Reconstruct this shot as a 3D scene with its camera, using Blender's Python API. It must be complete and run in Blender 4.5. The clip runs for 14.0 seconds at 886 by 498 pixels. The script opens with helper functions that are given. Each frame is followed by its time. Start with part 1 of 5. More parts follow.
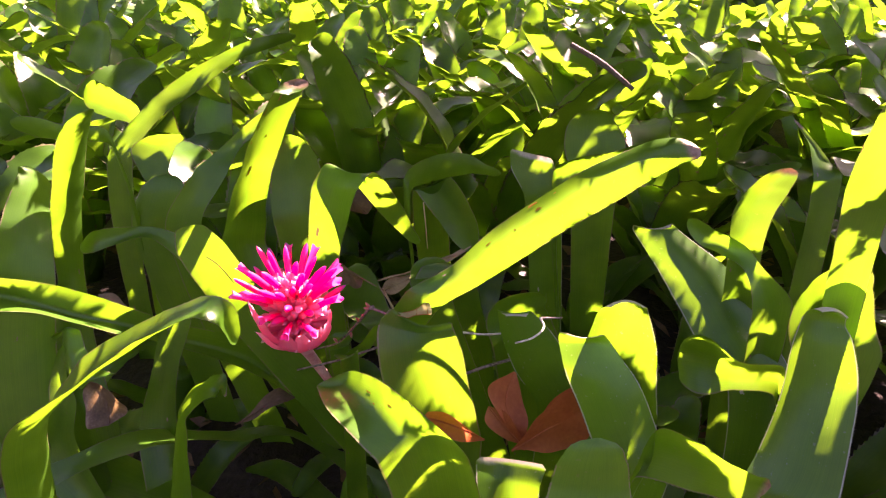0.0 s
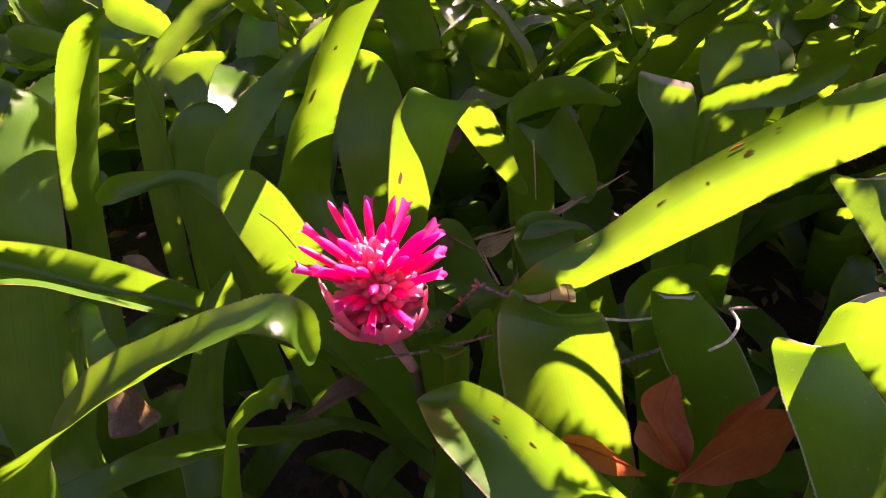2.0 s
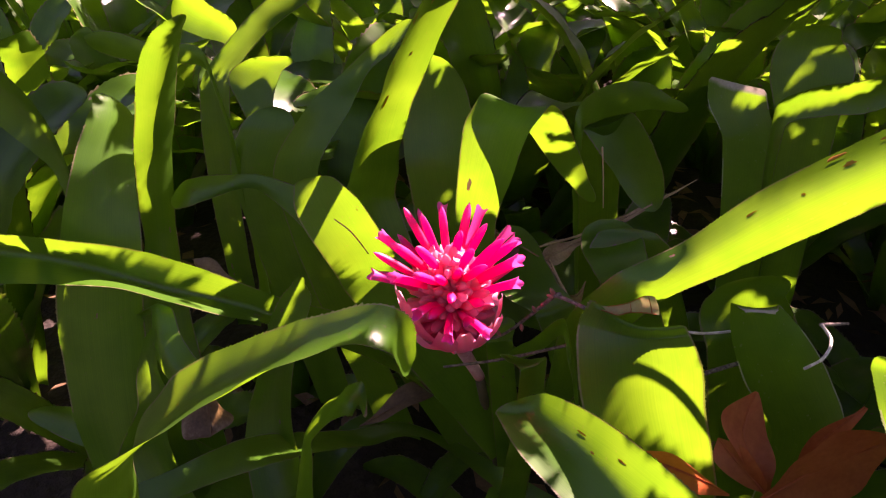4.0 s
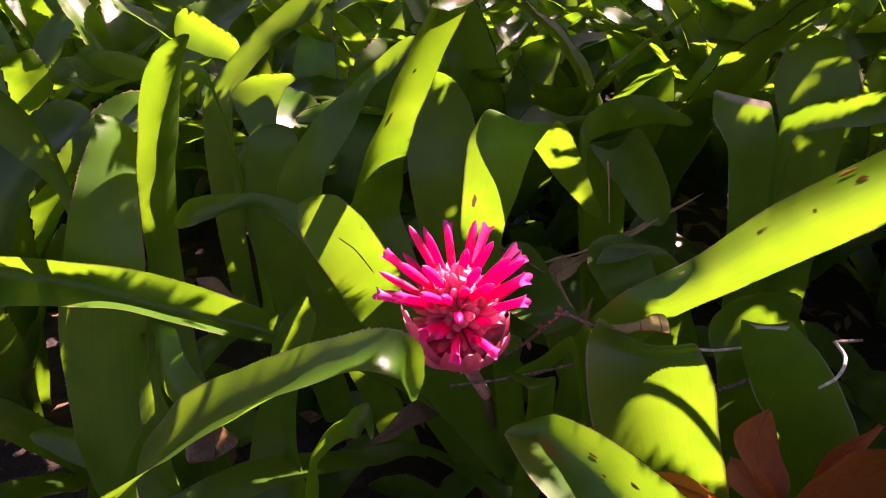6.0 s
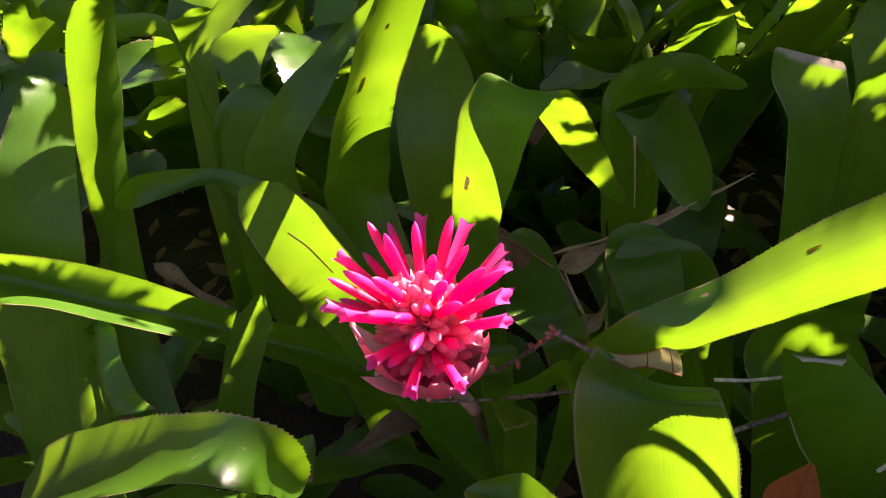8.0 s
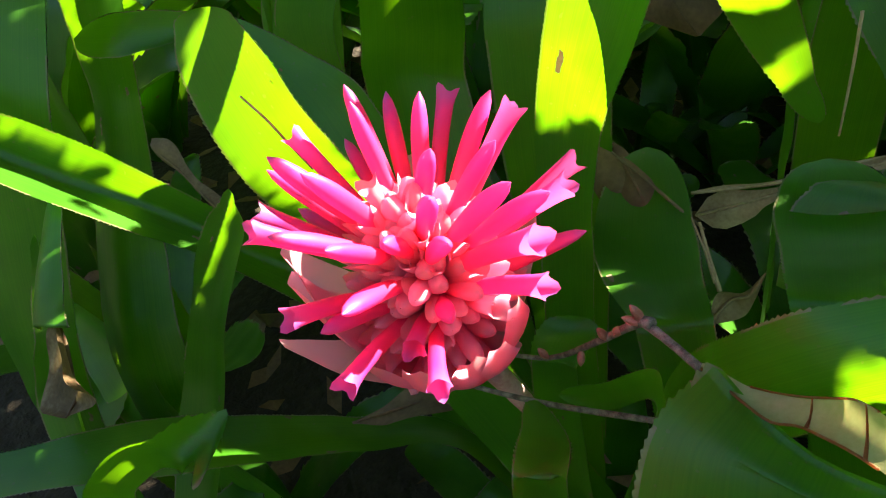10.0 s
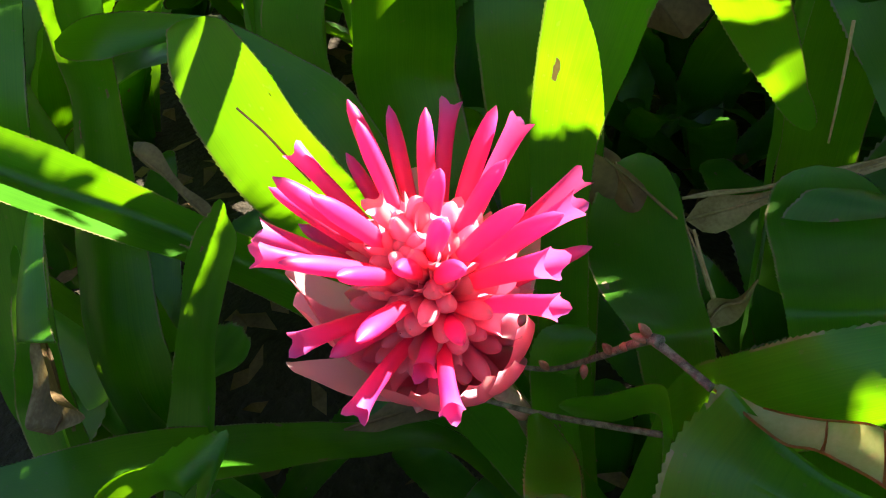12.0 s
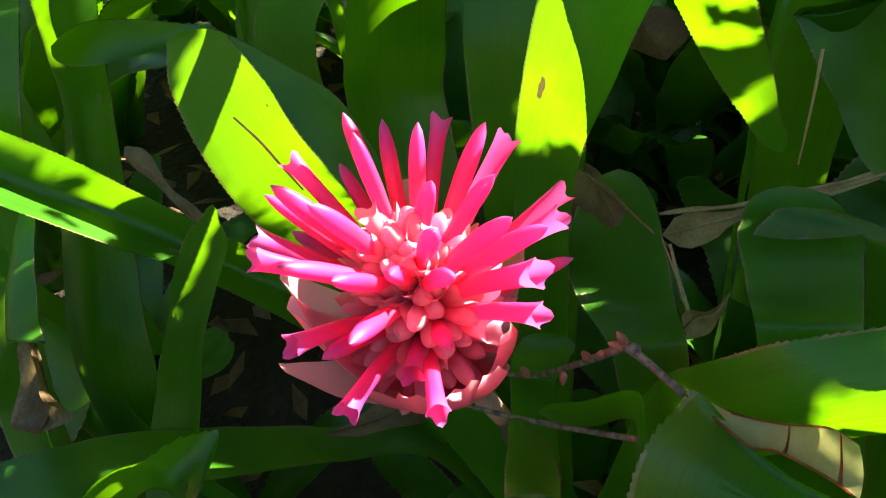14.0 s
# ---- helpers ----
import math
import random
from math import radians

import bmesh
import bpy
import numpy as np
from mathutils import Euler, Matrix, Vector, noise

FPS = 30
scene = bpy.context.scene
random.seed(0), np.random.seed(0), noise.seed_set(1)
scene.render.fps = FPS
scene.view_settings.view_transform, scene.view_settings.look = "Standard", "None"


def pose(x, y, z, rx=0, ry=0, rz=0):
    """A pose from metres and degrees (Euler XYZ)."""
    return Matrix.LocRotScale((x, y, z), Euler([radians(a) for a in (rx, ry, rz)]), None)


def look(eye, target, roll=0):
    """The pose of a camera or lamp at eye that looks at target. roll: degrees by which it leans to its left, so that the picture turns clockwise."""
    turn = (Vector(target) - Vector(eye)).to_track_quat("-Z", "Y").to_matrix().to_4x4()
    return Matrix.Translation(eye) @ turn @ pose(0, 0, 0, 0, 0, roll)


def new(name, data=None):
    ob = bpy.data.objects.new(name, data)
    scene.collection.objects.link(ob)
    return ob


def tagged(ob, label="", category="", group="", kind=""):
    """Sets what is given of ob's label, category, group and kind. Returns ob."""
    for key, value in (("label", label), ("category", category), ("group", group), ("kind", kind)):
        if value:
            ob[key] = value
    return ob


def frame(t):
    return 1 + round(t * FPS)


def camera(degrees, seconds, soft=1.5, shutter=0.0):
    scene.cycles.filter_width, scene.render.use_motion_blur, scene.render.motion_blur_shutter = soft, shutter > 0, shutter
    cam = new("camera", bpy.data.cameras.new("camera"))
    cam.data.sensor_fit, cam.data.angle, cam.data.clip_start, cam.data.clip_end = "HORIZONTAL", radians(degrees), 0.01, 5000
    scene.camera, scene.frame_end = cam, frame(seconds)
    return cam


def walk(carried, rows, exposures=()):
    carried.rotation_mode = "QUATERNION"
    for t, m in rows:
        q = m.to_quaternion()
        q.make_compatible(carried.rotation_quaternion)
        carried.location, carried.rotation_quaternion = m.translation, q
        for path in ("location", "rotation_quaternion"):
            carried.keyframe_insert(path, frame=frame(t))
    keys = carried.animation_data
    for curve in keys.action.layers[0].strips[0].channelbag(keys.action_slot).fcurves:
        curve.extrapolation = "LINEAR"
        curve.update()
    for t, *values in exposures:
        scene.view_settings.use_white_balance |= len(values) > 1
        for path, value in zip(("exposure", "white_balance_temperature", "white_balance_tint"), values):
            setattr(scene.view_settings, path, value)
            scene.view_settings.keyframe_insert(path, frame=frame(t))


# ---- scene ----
cam = camera(66.0, 14.0, soft=1.1)
PATH = [
    (0, (0.023, -0.001, 0.701), (-0.03, 1.798, -0.17), 1.2),
    (0.5, (-0.02, 0.102, 0.652), (-0.197, 1.834, -0.333), -1.1),
    (1, (-0.055, 0.152, 0.638), (-0.246, 1.854, -0.395), -1.4),
    (1.5, (-0.049, 0.165, 0.634), (-0.244, 1.853, -0.421), -1.1),
    (2, (-0.051, 0.16, 0.636), (-0.207, 1.863, -0.402), 0.2),
    (2.5, (-0.054, 0.161, 0.635), (-0.217, 1.856, -0.414), 0.1),
    (3, (-0.058, 0.165, 0.629), (-0.278, 1.849, -0.428), -1.0),
    (3.5, (-0.067, 0.164, 0.632), (-0.327, 1.851, -0.41), -0.8),
    (3.7, (-0.077, 0.163, 0.636), (-0.335, 1.854, -0.401), -0.7),
    (5.8, (-0.082, 0.167, 0.635), (-0.331, 1.885, -0.358), -1.0),
    (6, (-0.082, 0.169, 0.637), (-0.349, 1.881, -0.361), -1.3),
    (6.5, (-0.08, 0.177, 0.634), (-0.342, 1.878, -0.384), -1.1),
    (7, (-0.075, 0.188, 0.629), (-0.341, 1.872, -0.416), -1.0),
    (7.2, (-0.071, 0.194, 0.629), (-0.335, 1.873, -0.424), -0.8),
    (9.3, (-0.021, 0.391, 0.536), (-0.838, 1.746, -0.687), -6.0),
    (9.5, (-0.029, 0.394, 0.521), (-0.87, 1.732, -0.704), -5.3),
    (10, (-0.034, 0.399, 0.52), (-0.861, 1.721, -0.733), -5.4),
    (10.5, (-0.042, 0.408, 0.525), (-0.823, 1.746, -0.739), -4.7),
    (11, (-0.051, 0.405, 0.522), (-0.834, 1.736, -0.749), -4.4),
    (11.5, (-0.044, 0.402, 0.525), (-0.795, 1.758, -0.739), -4.0),
    (12, (-0.047, 0.401, 0.526), (-0.793, 1.742, -0.757), -3.9),
    (12.5, (-0.043, 0.404, 0.529), (-0.77, 1.77, -0.739), -3.0),
    (13, (-0.045, 0.399, 0.529), (-0.773, 1.761, -0.742), -3.0),
    (13.5, (-0.045, 0.394, 0.531), (-0.756, 1.776, -0.729), -1.8),
    (14, (-0.046, 0.393, 0.532), (-0.746, 1.778, -0.731), -1.3),
]
walk(cam, [(t, look(eye, target, roll)) for t, eye, target, roll in PATH],
     [(0.0, 3.45, 7700, 66), (0.6, 3.15, 7700, 66), (1.5, 2.8, 7700, 66), (3.0, 2.75, 7700, 66), (3.5, 2.55, 7700, 66), (7.2, 2.45, 7700, 66),
      (9.3, 2.85, 7500, -4), (9.6, 2.85, 7500, -4), (10.0, 3.15, 7500, -6), (10.4, 2.9, 7500, -6), (14.0, 2.95, 7500, -8)])

# ---- light ----
SUN_AZIMUTH, SUN_HEIGHT = 33.0, 40.0  # degrees to the right of +y, degrees above the horizon
world = bpy.data.worlds.new("sky")
scene.world = world
world.use_nodes = True
sky = world.node_tree.nodes.new("ShaderNodeTexSky")
sky.sky_type = "NISHITA"
sky.sun_disc = False
sky.sun_elevation = radians(SUN_HEIGHT)
sky.sun_rotation = radians(SUN_AZIMUTH)
back = world.node_tree.nodes["Background"]
back.inputs["Strength"].default_value = 0.047
world.node_tree.links.new(sky.outputs["Color"], back.inputs["Color"])
sun = new("sun", bpy.data.lights.new("sun", "SUN"))
sun.data.energy, sun.data.angle, sun.data.color = 5.0, radians(0.35), (1.0, 0.94, 0.84)
sun_way = Vector((math.sin(radians(SUN_AZIMUTH)) * math.cos(radians(SUN_HEIGHT)),
                  math.cos(radians(SUN_AZIMUTH)) * math.cos(radians(SUN_HEIGHT)), math.sin(radians(SUN_HEIGHT))))
sun.matrix_world = look(sun_way * 10, (0, 0, 0))


# ---- materials ----
def material(name):
    m = bpy.data.materials.new(name)
    m.use_nodes = True
    nt = m.node_tree
    nt.nodes.clear()
    return m, nt


def node(nt, kind, **values):
    n = nt.nodes.new(kind)
    for key, value in values.items():
        n.inputs[key.replace("_", " ")].default_value = value
    return n


def ramp(nt, source, stops):
    n = nt.nodes.new("ShaderNodeValToRGB")
    el = n.color_ramp.elements
    while len(el) < len(stops):
        el.new(0.5)
    for e, (p, c) in zip(el, stops):
        e.position = p
        e.color = (*c, 1) if len(c) == 3 else c
    nt.links.new(source, n.inputs["Fac"])
    return n


def mix(nt, fac, a, b):
    n = nt.nodes.new("ShaderNodeMix")
    n.data_type = "RGBA"
    for value, key in ((fac, 0), (a, 6), (b, 7)):
        if hasattr(value, "links"):
            nt.links.new(value, n.inputs[key])
        else:
            n.inputs[key].default_value = value if key == 0 else (*value, 1)
    return n.outputs[2]


def mathn(nt, op, a, b=0.0):
    n = nt.nodes.new("ShaderNodeMath")
    n.operation = op
    for i, value in enumerate((a, b)):
        if hasattr(value, "links"):
            nt.links.new(value, n.inputs[i])
        else:
            n.inputs[i].default_value = value
    return n.outputs[0]


def leaf_material(name, top, glow, through_share, rough, dry=0.0, random_shift=0.25, husk=((0.16, 0.07, 0.03), (0.55, 0.42, 0.30))):
    """Blade of a bromeliad: waxy upper skin, light passing through, brown margin, scars, and a dried end of the given length share."""
    m, nt = material(name)
    lk = nt.links.new
    uv = nt.nodes.new("ShaderNodeUVMap")
    sep = nt.nodes.new("ShaderNodeSeparateXYZ")
    lk(uv.outputs["UV"], sep.inputs[0])
    across, along = sep.outputs[0], sep.outputs[1]
    geo = nt.nodes.new("ShaderNodeTexCoord")
    info = nt.nodes.new("ShaderNodeObjectInfo")
    # lengthwise veins
    stretch = nt.nodes.new("ShaderNodeMapping")
    stretch.inputs["Scale"].default_value = (75, 1.2, 1)
    lk(uv.outputs["UV"], stretch.inputs["Vector"])
    veins = node(nt, "ShaderNodeTexNoise", Scale=1.0, Detail=3.0)
    lk(stretch.outputs[0], veins.inputs["Vector"])
    blotch = node(nt, "ShaderNodeTexNoise", Scale=22.0, Detail=4.0)
    lk(geo.outputs["Object"], blotch.inputs["Vector"])
    fine = node(nt, "ShaderNodeTexNoise", Scale=420.0, Detail=2.0)
    lk(geo.outputs["Object"], fine.inputs["Vector"])
    tone = mathn(nt, "ADD", mathn(nt, "MULTIPLY", veins.outputs["Fac"], 0.34), mathn(nt, "MULTIPLY", blotch.outputs["Fac"], 0.66))
    lo, hi = [c * 0.82 for c in top], [c * 1.2 for c in top]
    skin = ramp(nt, tone, [(0.32, lo), (0.68, hi)]).outputs[0]
    lo, hi = [c * k for c, k in zip(glow, (0.66, 0.84, 0.8))], [c * k for c, k in zip(glow, (1.18, 1.12, 1.3))]
    shine_through = ramp(nt, tone, [(0.36, lo), (0.64, hi)]).outputs[0]
    hsv = nt.nodes.new("ShaderNodeHueSaturation")
    lk(skin, hsv.inputs["Color"])
    lk(mathn(nt, "ADD", mathn(nt, "MULTIPLY", info.outputs["Random"], random_shift * 1.6), 1 - random_shift * 0.8), hsv.inputs["Value"])
    skin = hsv.outputs[0]
    # scars: rare elongated brown spots with a pale rim
    spot_map = nt.nodes.new("ShaderNodeMapping")
    spot_map.inputs["Scale"].default_value = (3, 9, 1)
    lk(uv.outputs["UV"], spot_map.inputs["Vector"])
    shift = nt.nodes.new("ShaderNodeVectorMath")
    lk(spot_map.outputs[0], shift.inputs[0])
    comb = nt.nodes.new("ShaderNodeCombineXYZ")
    lk(mathn(nt, "MULTIPLY", info.outputs["Random"], 37.0), comb.inputs[0])
    lk(mathn(nt, "MULTIPLY", info.outputs["Random"], 91.0), comb.inputs[1])
    lk(comb.outputs[0], shift.inputs[1])
    cells = node(nt, "ShaderNodeTexVoronoi", Scale=1.0)
    lk(shift.outputs[0], cells.inputs["Vector"])
    keep = mathn(nt, "GREATER_THAN", nt_red(nt, cells.outputs["Color"]), 0.6)
    ragged = node(nt, "ShaderNodeTexNoise", Scale=140.0, Detail=3.0)
    lk(geo.outputs["Object"], ragged.inputs["Vector"])
    near = mathn(nt, "ADD", cells.outputs["Distance"], mathn(nt, "MULTIPLY", ragged.outputs["Fac"], 0.5))
    scar = mathn(nt, "MULTIPLY", keep, mathn(nt, "LESS_THAN", near, 0.31))
    # margin
    off = mathn(nt, "ABSOLUTE", mathn(nt, "SUBTRACT", across, 0.5))
    margin = mathn(nt, "MULTIPLY", mathn(nt, "GREATER_THAN", off, 0.486), mathn(nt, "GREATER_THAN", blotch.outputs["Fac"], 0.46))
    specks = node(nt, "ShaderNodeTexNoise", Scale=310.0, Detail=1.0)
    lk(geo.outputs["Object"], specks.inputs["Vector"])
    speck = mathn(nt, "MULTIPLY", mathn(nt, "GREATER_THAN", specks.outputs["Fac"], 0.73), 0.2)
    brown = mathn(nt, "MAXIMUM", mathn(nt, "MAXIMUM", mathn(nt, "MULTIPLY", scar, 0.95), speck), mathn(nt, "MULTIPLY", margin, 0.6))
    if dry:
        edge = mathn(nt, "ADD", along, mathn(nt, "MULTIPLY", mathn(nt, "SUBTRACT", blotch.outputs["Fac"], 0.5), 0.06))
        end = ramp(nt, edge, [(1 - dry, (0, 0, 0)), (1 - dry + 0.012, (1, 1, 1))]).outputs[0]
        brown = mathn(nt, "MAXIMUM", brown, nt_red(nt, end))
    bark = mix(nt, fine.outputs["Fac"], *husk)
    skin = mix(nt, brown, skin, bark)
    shine_through = mix(nt, brown, shine_through, [0.55 * c for c in husk[0]])
    bump = node(nt, "ShaderNodeBump", Strength=0.10, Distance=0.0008)
    lk(mathn(nt, "ADD", veins.outputs["Fac"], mathn(nt, "MULTIPLY", fine.outputs["Fac"], 0.25)), bump.inputs["Height"])
    body = nt.nodes.new("ShaderNodeBsdfPrincipled")
    lk(skin, body.inputs["Base Color"])
    body.inputs["Roughness"].default_value = rough
    body.inputs["Specular IOR Level"].default_value = 0.55
    lk(bump.outputs[0], body.inputs["Normal"])
    thin = nt.nodes.new("ShaderNodeBsdfTranslucent")
    lk(shine_through, thin.inputs["Color"])
    lk(bump.outputs[0], thin.inputs["Normal"])
    blend = nt.nodes.new("ShaderNodeMixShader")
    blend.inputs[0].default_value = through_share
    lk(body.outputs[0], blend.inputs[1])
    lk(thin.outputs[0], blend.inputs[2])
    out = nt.nodes.new("ShaderNodeOutputMaterial")
    lk(blend.outputs[0], out.inputs["Surface"])
    return m


def nt_red(nt, colour):
    n = nt.nodes.new("ShaderNodeSeparateColor")
    nt.links.new(colour, n.inputs[0])
    return n.outputs[0]


def plain_material(name, stops, scale, rough, bump_by=0.3, bump_depth=0.001, glow=None, share=0.0, coords="Object"):
    """Noise-toned matter: stops of (position, colour); glow and share let light through thin things."""
    m, nt = material(name)
    lk = nt.links.new
    geo = nt.nodes.new("ShaderNodeTexCoord")
    noise_a = node(nt, "ShaderNodeTexNoise", Scale=scale, Detail=6.0)
    lk(geo.outputs[coords], noise_a.inputs["Vector"])
    noise_b = node(nt, "ShaderNodeTexNoise", Scale=scale * 9, Detail=3.0)
    lk(geo.outputs[coords], noise_b.inputs["Vector"])
    tone = mathn(nt, "ADD", mathn(nt, "MULTIPLY", noise_a.outputs["Fac"], 0.65), mathn(nt, "MULTIPLY", noise_b.outputs["Fac"], 0.35))
    col = ramp(nt, tone, stops).outputs[0]
    bump = node(nt, "ShaderNodeBump", Strength=bump_by, Distance=bump_depth)
    lk(tone, bump.inputs["Height"])
    body = nt.nodes.new("ShaderNodeBsdfPrincipled")
    lk(col, body.inputs["Base Color"])
    body.inputs["Roughness"].default_value = rough
    lk(bump.outputs[0], body.inputs["Normal"])
    last = body.outputs[0]
    if share:
        thin = nt.nodes.new("ShaderNodeBsdfTranslucent")
        thin.inputs["Color"].default_value = (*glow, 1)
        blend = nt.nodes.new("ShaderNodeMixShader")
        blend.inputs[0].default_value = share
        lk(last, blend.inputs[1])
        lk(thin.outputs[0], blend.inputs[2])
        last = blend.outputs[0]
    out = nt.nodes.new("ShaderNodeOutputMaterial")
    lk(last, out.inputs["Surface"])
    return m


def petal_material(name, stops, glow, share, rough):
    """Coloured along the length of the petal by its UV."""
    m, nt = material(name)
    lk = nt.links.new
    uv = nt.nodes.new("ShaderNodeUVMap")
    sep = nt.nodes.new("ShaderNodeSeparateXYZ")
    lk(uv.outputs["UV"], sep.inputs[0])
    geo = nt.nodes.new("ShaderNodeTexCoord")
    info = nt.nodes.new("ShaderNodeObjectInfo")
    grain = node(nt, "ShaderNodeTexNoise", Scale=260.0, Detail=4.0)
    lk(geo.outputs["Object"], grain.inputs["Vector"])
    place = mathn(nt, "ADD", sep.outputs[1], mathn(nt, "MULTIPLY", mathn(nt, "SUBTRACT", grain.outputs["Fac"], 0.5), 0.12))
    col = ramp(nt, place, stops).outputs[0]
    hsv = nt.nodes.new("ShaderNodeHueSaturation")
    lk(col, hsv.inputs["Color"])
    lk(mathn(nt, "ADD", mathn(nt, "MULTIPLY", info.outputs["Random"], 0.3), 0.85), hsv.inputs["Value"])
    bump = node(nt, "ShaderNodeBump", Strength=0.2, Distance=0.0006)
    lk(grain.outputs["Fac"], bump.inputs["Height"])
    body = nt.nodes.new("ShaderNodeBsdfPrincipled")
    lk(hsv.outputs[0], body.inputs["Base Color"])
    body.inputs["Roughness"].default_value = rough
    body.inputs["Specular IOR Level"].default_value = 0.5
    body.inputs["Coat Weight"].default_value = 0.6
    body.inputs["Coat IOR"].default_value = 1.5
    body.inputs["Coat Roughness"].default_value = 0.85 * rough
    lk(bump.outputs[0], body.inputs["Normal"])
    thin = nt.nodes.new("ShaderNodeBsdfTranslucent")
    thin.inputs["Color"].default_value = (*glow, 1)
    blend = nt.nodes.new("ShaderNodeMixShader")
    blend.inputs[0].default_value = share
    lk(body.outputs[0], blend.inputs[1])
    lk(thin.outputs[0], blend.inputs[2])
    out = nt.nodes.new("ShaderNodeOutputMaterial")
    lk(blend.outputs[0], out.inputs["Surface"])
    return m


LEAF = leaf_material("bromeliad_leaf", (0.038, 0.136, 0.009), (0.222, 0.485, 0.012), 0.40, 0.35)
LEAF_DRY = leaf_material("bromeliad_leaf_dry_end", (0.038, 0.136, 0.009), (0.225, 0.485, 0.012), 0.40, 0.35, dry=0.03)
LEAF_FLAT = leaf_material("bromeliad_leaf_worn_end", (0.038, 0.136, 0.009), (0.222, 0.485, 0.012), 0.40, 0.35, dry=0.03, husk=((0.40, 0.36, 0.27), (0.80, 0.77, 0.68)))
LEAF_MATERIALS = {"trimmed": LEAF, "point": LEAF, "blunt": LEAF, "dry": LEAF_DRY, "flat": LEAF_FLAT}
PETAL = petal_material("petal", [(0.0, (0.93, 0.24, 0.36)), (0.3, (0.92, 0.085, 0.22)), (0.65, (0.90, 0.05, 0.26)), (0.86, (0.80, 0.05, 0.42)), (1.0, (0.62, 0.14, 0.58))], (1.0, 0.10, 0.36), 0.55, 0.48)
CALYX = petal_material("calyx", [(0.0, (0.92, 0.24, 0.42)), (0.5, (0.93, 0.40, 0.56)), (1.0, (0.96, 0.68, 0.76))], (1.0, 0.33, 0.55), 0.74, 0.55)
BRACT = petal_material("bract", [(0.0, (0.92, 0.32, 0.46)), (0.8, (0.93, 0.40, 0.54)), (1.0, (0.95, 0.74, 0.74))], (1.0, 0.38, 0.58), 0.68, 0.5)
STEM = plain_material("flower_stem", [(0.35, (0.62, 0.20, 0.24)), (0.65, (0.82, 0.48, 0.48))], 60, 0.6)
# near-black: the shade deep in the rosette is put into this colour
SHADED_STALK = plain_material("shaded_stalk_base", [(0.35, (0.05, 0.05, 0.02)), (0.65, (0.12, 0.09, 0.05))], 60, 0.6)
SOIL = plain_material("soil", [(0.3, (0.012, 0.008, 0.006)), (0.55, (0.035, 0.022, 0.016)), (0.75, (0.07, 0.05, 0.035))], 9, 0.95, 0.9, 0.03)
DEAD_RED = plain_material("dead_leaf_red", [(0.35, (0.34, 0.06, 0.02)), (0.65, (0.58, 0.16, 0.05))], 30, 0.55, glow=(0.75, 0.18, 0.06), share=0.35)
DEAD_BROWN = plain_material("dead_leaf_brown", [(0.35, (0.10, 0.05, 0.028)), (0.65, (0.26, 0.15, 0.08))], 35, 0.75, glow=(0.35, 0.18, 0.06), share=0.2)
TAN = plain_material("dry_tan_leaf", [(0.35, (0.11, 0.06, 0.03)), (0.65, (0.24, 0.15, 0.08))], 60, 0.75, 0.6)
STRAW = plain_material("straw", [(0.35, (0.28, 0.17, 0.08)), (0.65, (0.52, 0.37, 0.20))], 60, 0.75, 0.6)
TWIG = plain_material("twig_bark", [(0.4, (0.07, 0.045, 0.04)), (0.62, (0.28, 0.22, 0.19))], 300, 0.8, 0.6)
# lighter copy of the bark: sunlight on bare twigs put into the colour
SUNLIT_TWIG = plain_material("sunlit_twig_bark", [(0.4, (0.35, 0.30, 0.25)), (0.62, (0.72, 0.68, 0.60))], 150, 0.8, 0.6)
SCAR = plain_material("leaf_scar", [(0.38, (0.16, 0.05, 0.02)), (0.55, (0.32, 0.13, 0.055)), (0.68, (0.6, 0.42, 0.26))], 150, 0.8, 0.8, glow=(0.62, 0.27, 0.08), share=0.6)
PAPER = plain_material("papery_leaf_end", [(0.35, (0.28, 0.26, 0.10)), (0.65, (0.44, 0.38, 0.20))], 90, 0.6, 0.5, glow=(0.6, 0.55, 0.22), share=0.3)
DRIED = plain_material("dried_leaf_end", [(0.34, (0.035, 0.016, 0.008)), (0.5, (0.11, 0.06, 0.03)), (0.68, (0.30, 0.21, 0.12))], 45, 0.7, 0.8, 0.002, glow=(0.4, 0.26, 0.1), share=0.2)
BUD = plain_material("twig_bud", [(0.35, (0.30, 0.07, 0.06)), (0.65, (0.55, 0.22, 0.18))], 200, 0.5)


# ---- building tools ----
def part(name, bm, mat, parent=None, label="", smooth=True):
    me = bpy.data.meshes.new(name)
    bm.to_mesh(me)
    bm.free()
    me.materials.append(mat)
    if smooth:
        me.polygons.foreach_set("use_smooth", [True] * len(me.polygons))
    ob = new(name, me)
    if parent:
        ob.parent = parent
        if parent.type == "EMPTY":
            ob.matrix_parent_inverse = parent.matrix_basis.inverted()
    if label:
        ob["label"] = label
    return ob


def plant(name, label, base, category="bromeliad", group=""):
    ob = new(name)
    ob.empty_display_size = 0.05
    ob.matrix_basis = pose(*base)
    return tagged(ob, label, category, group)


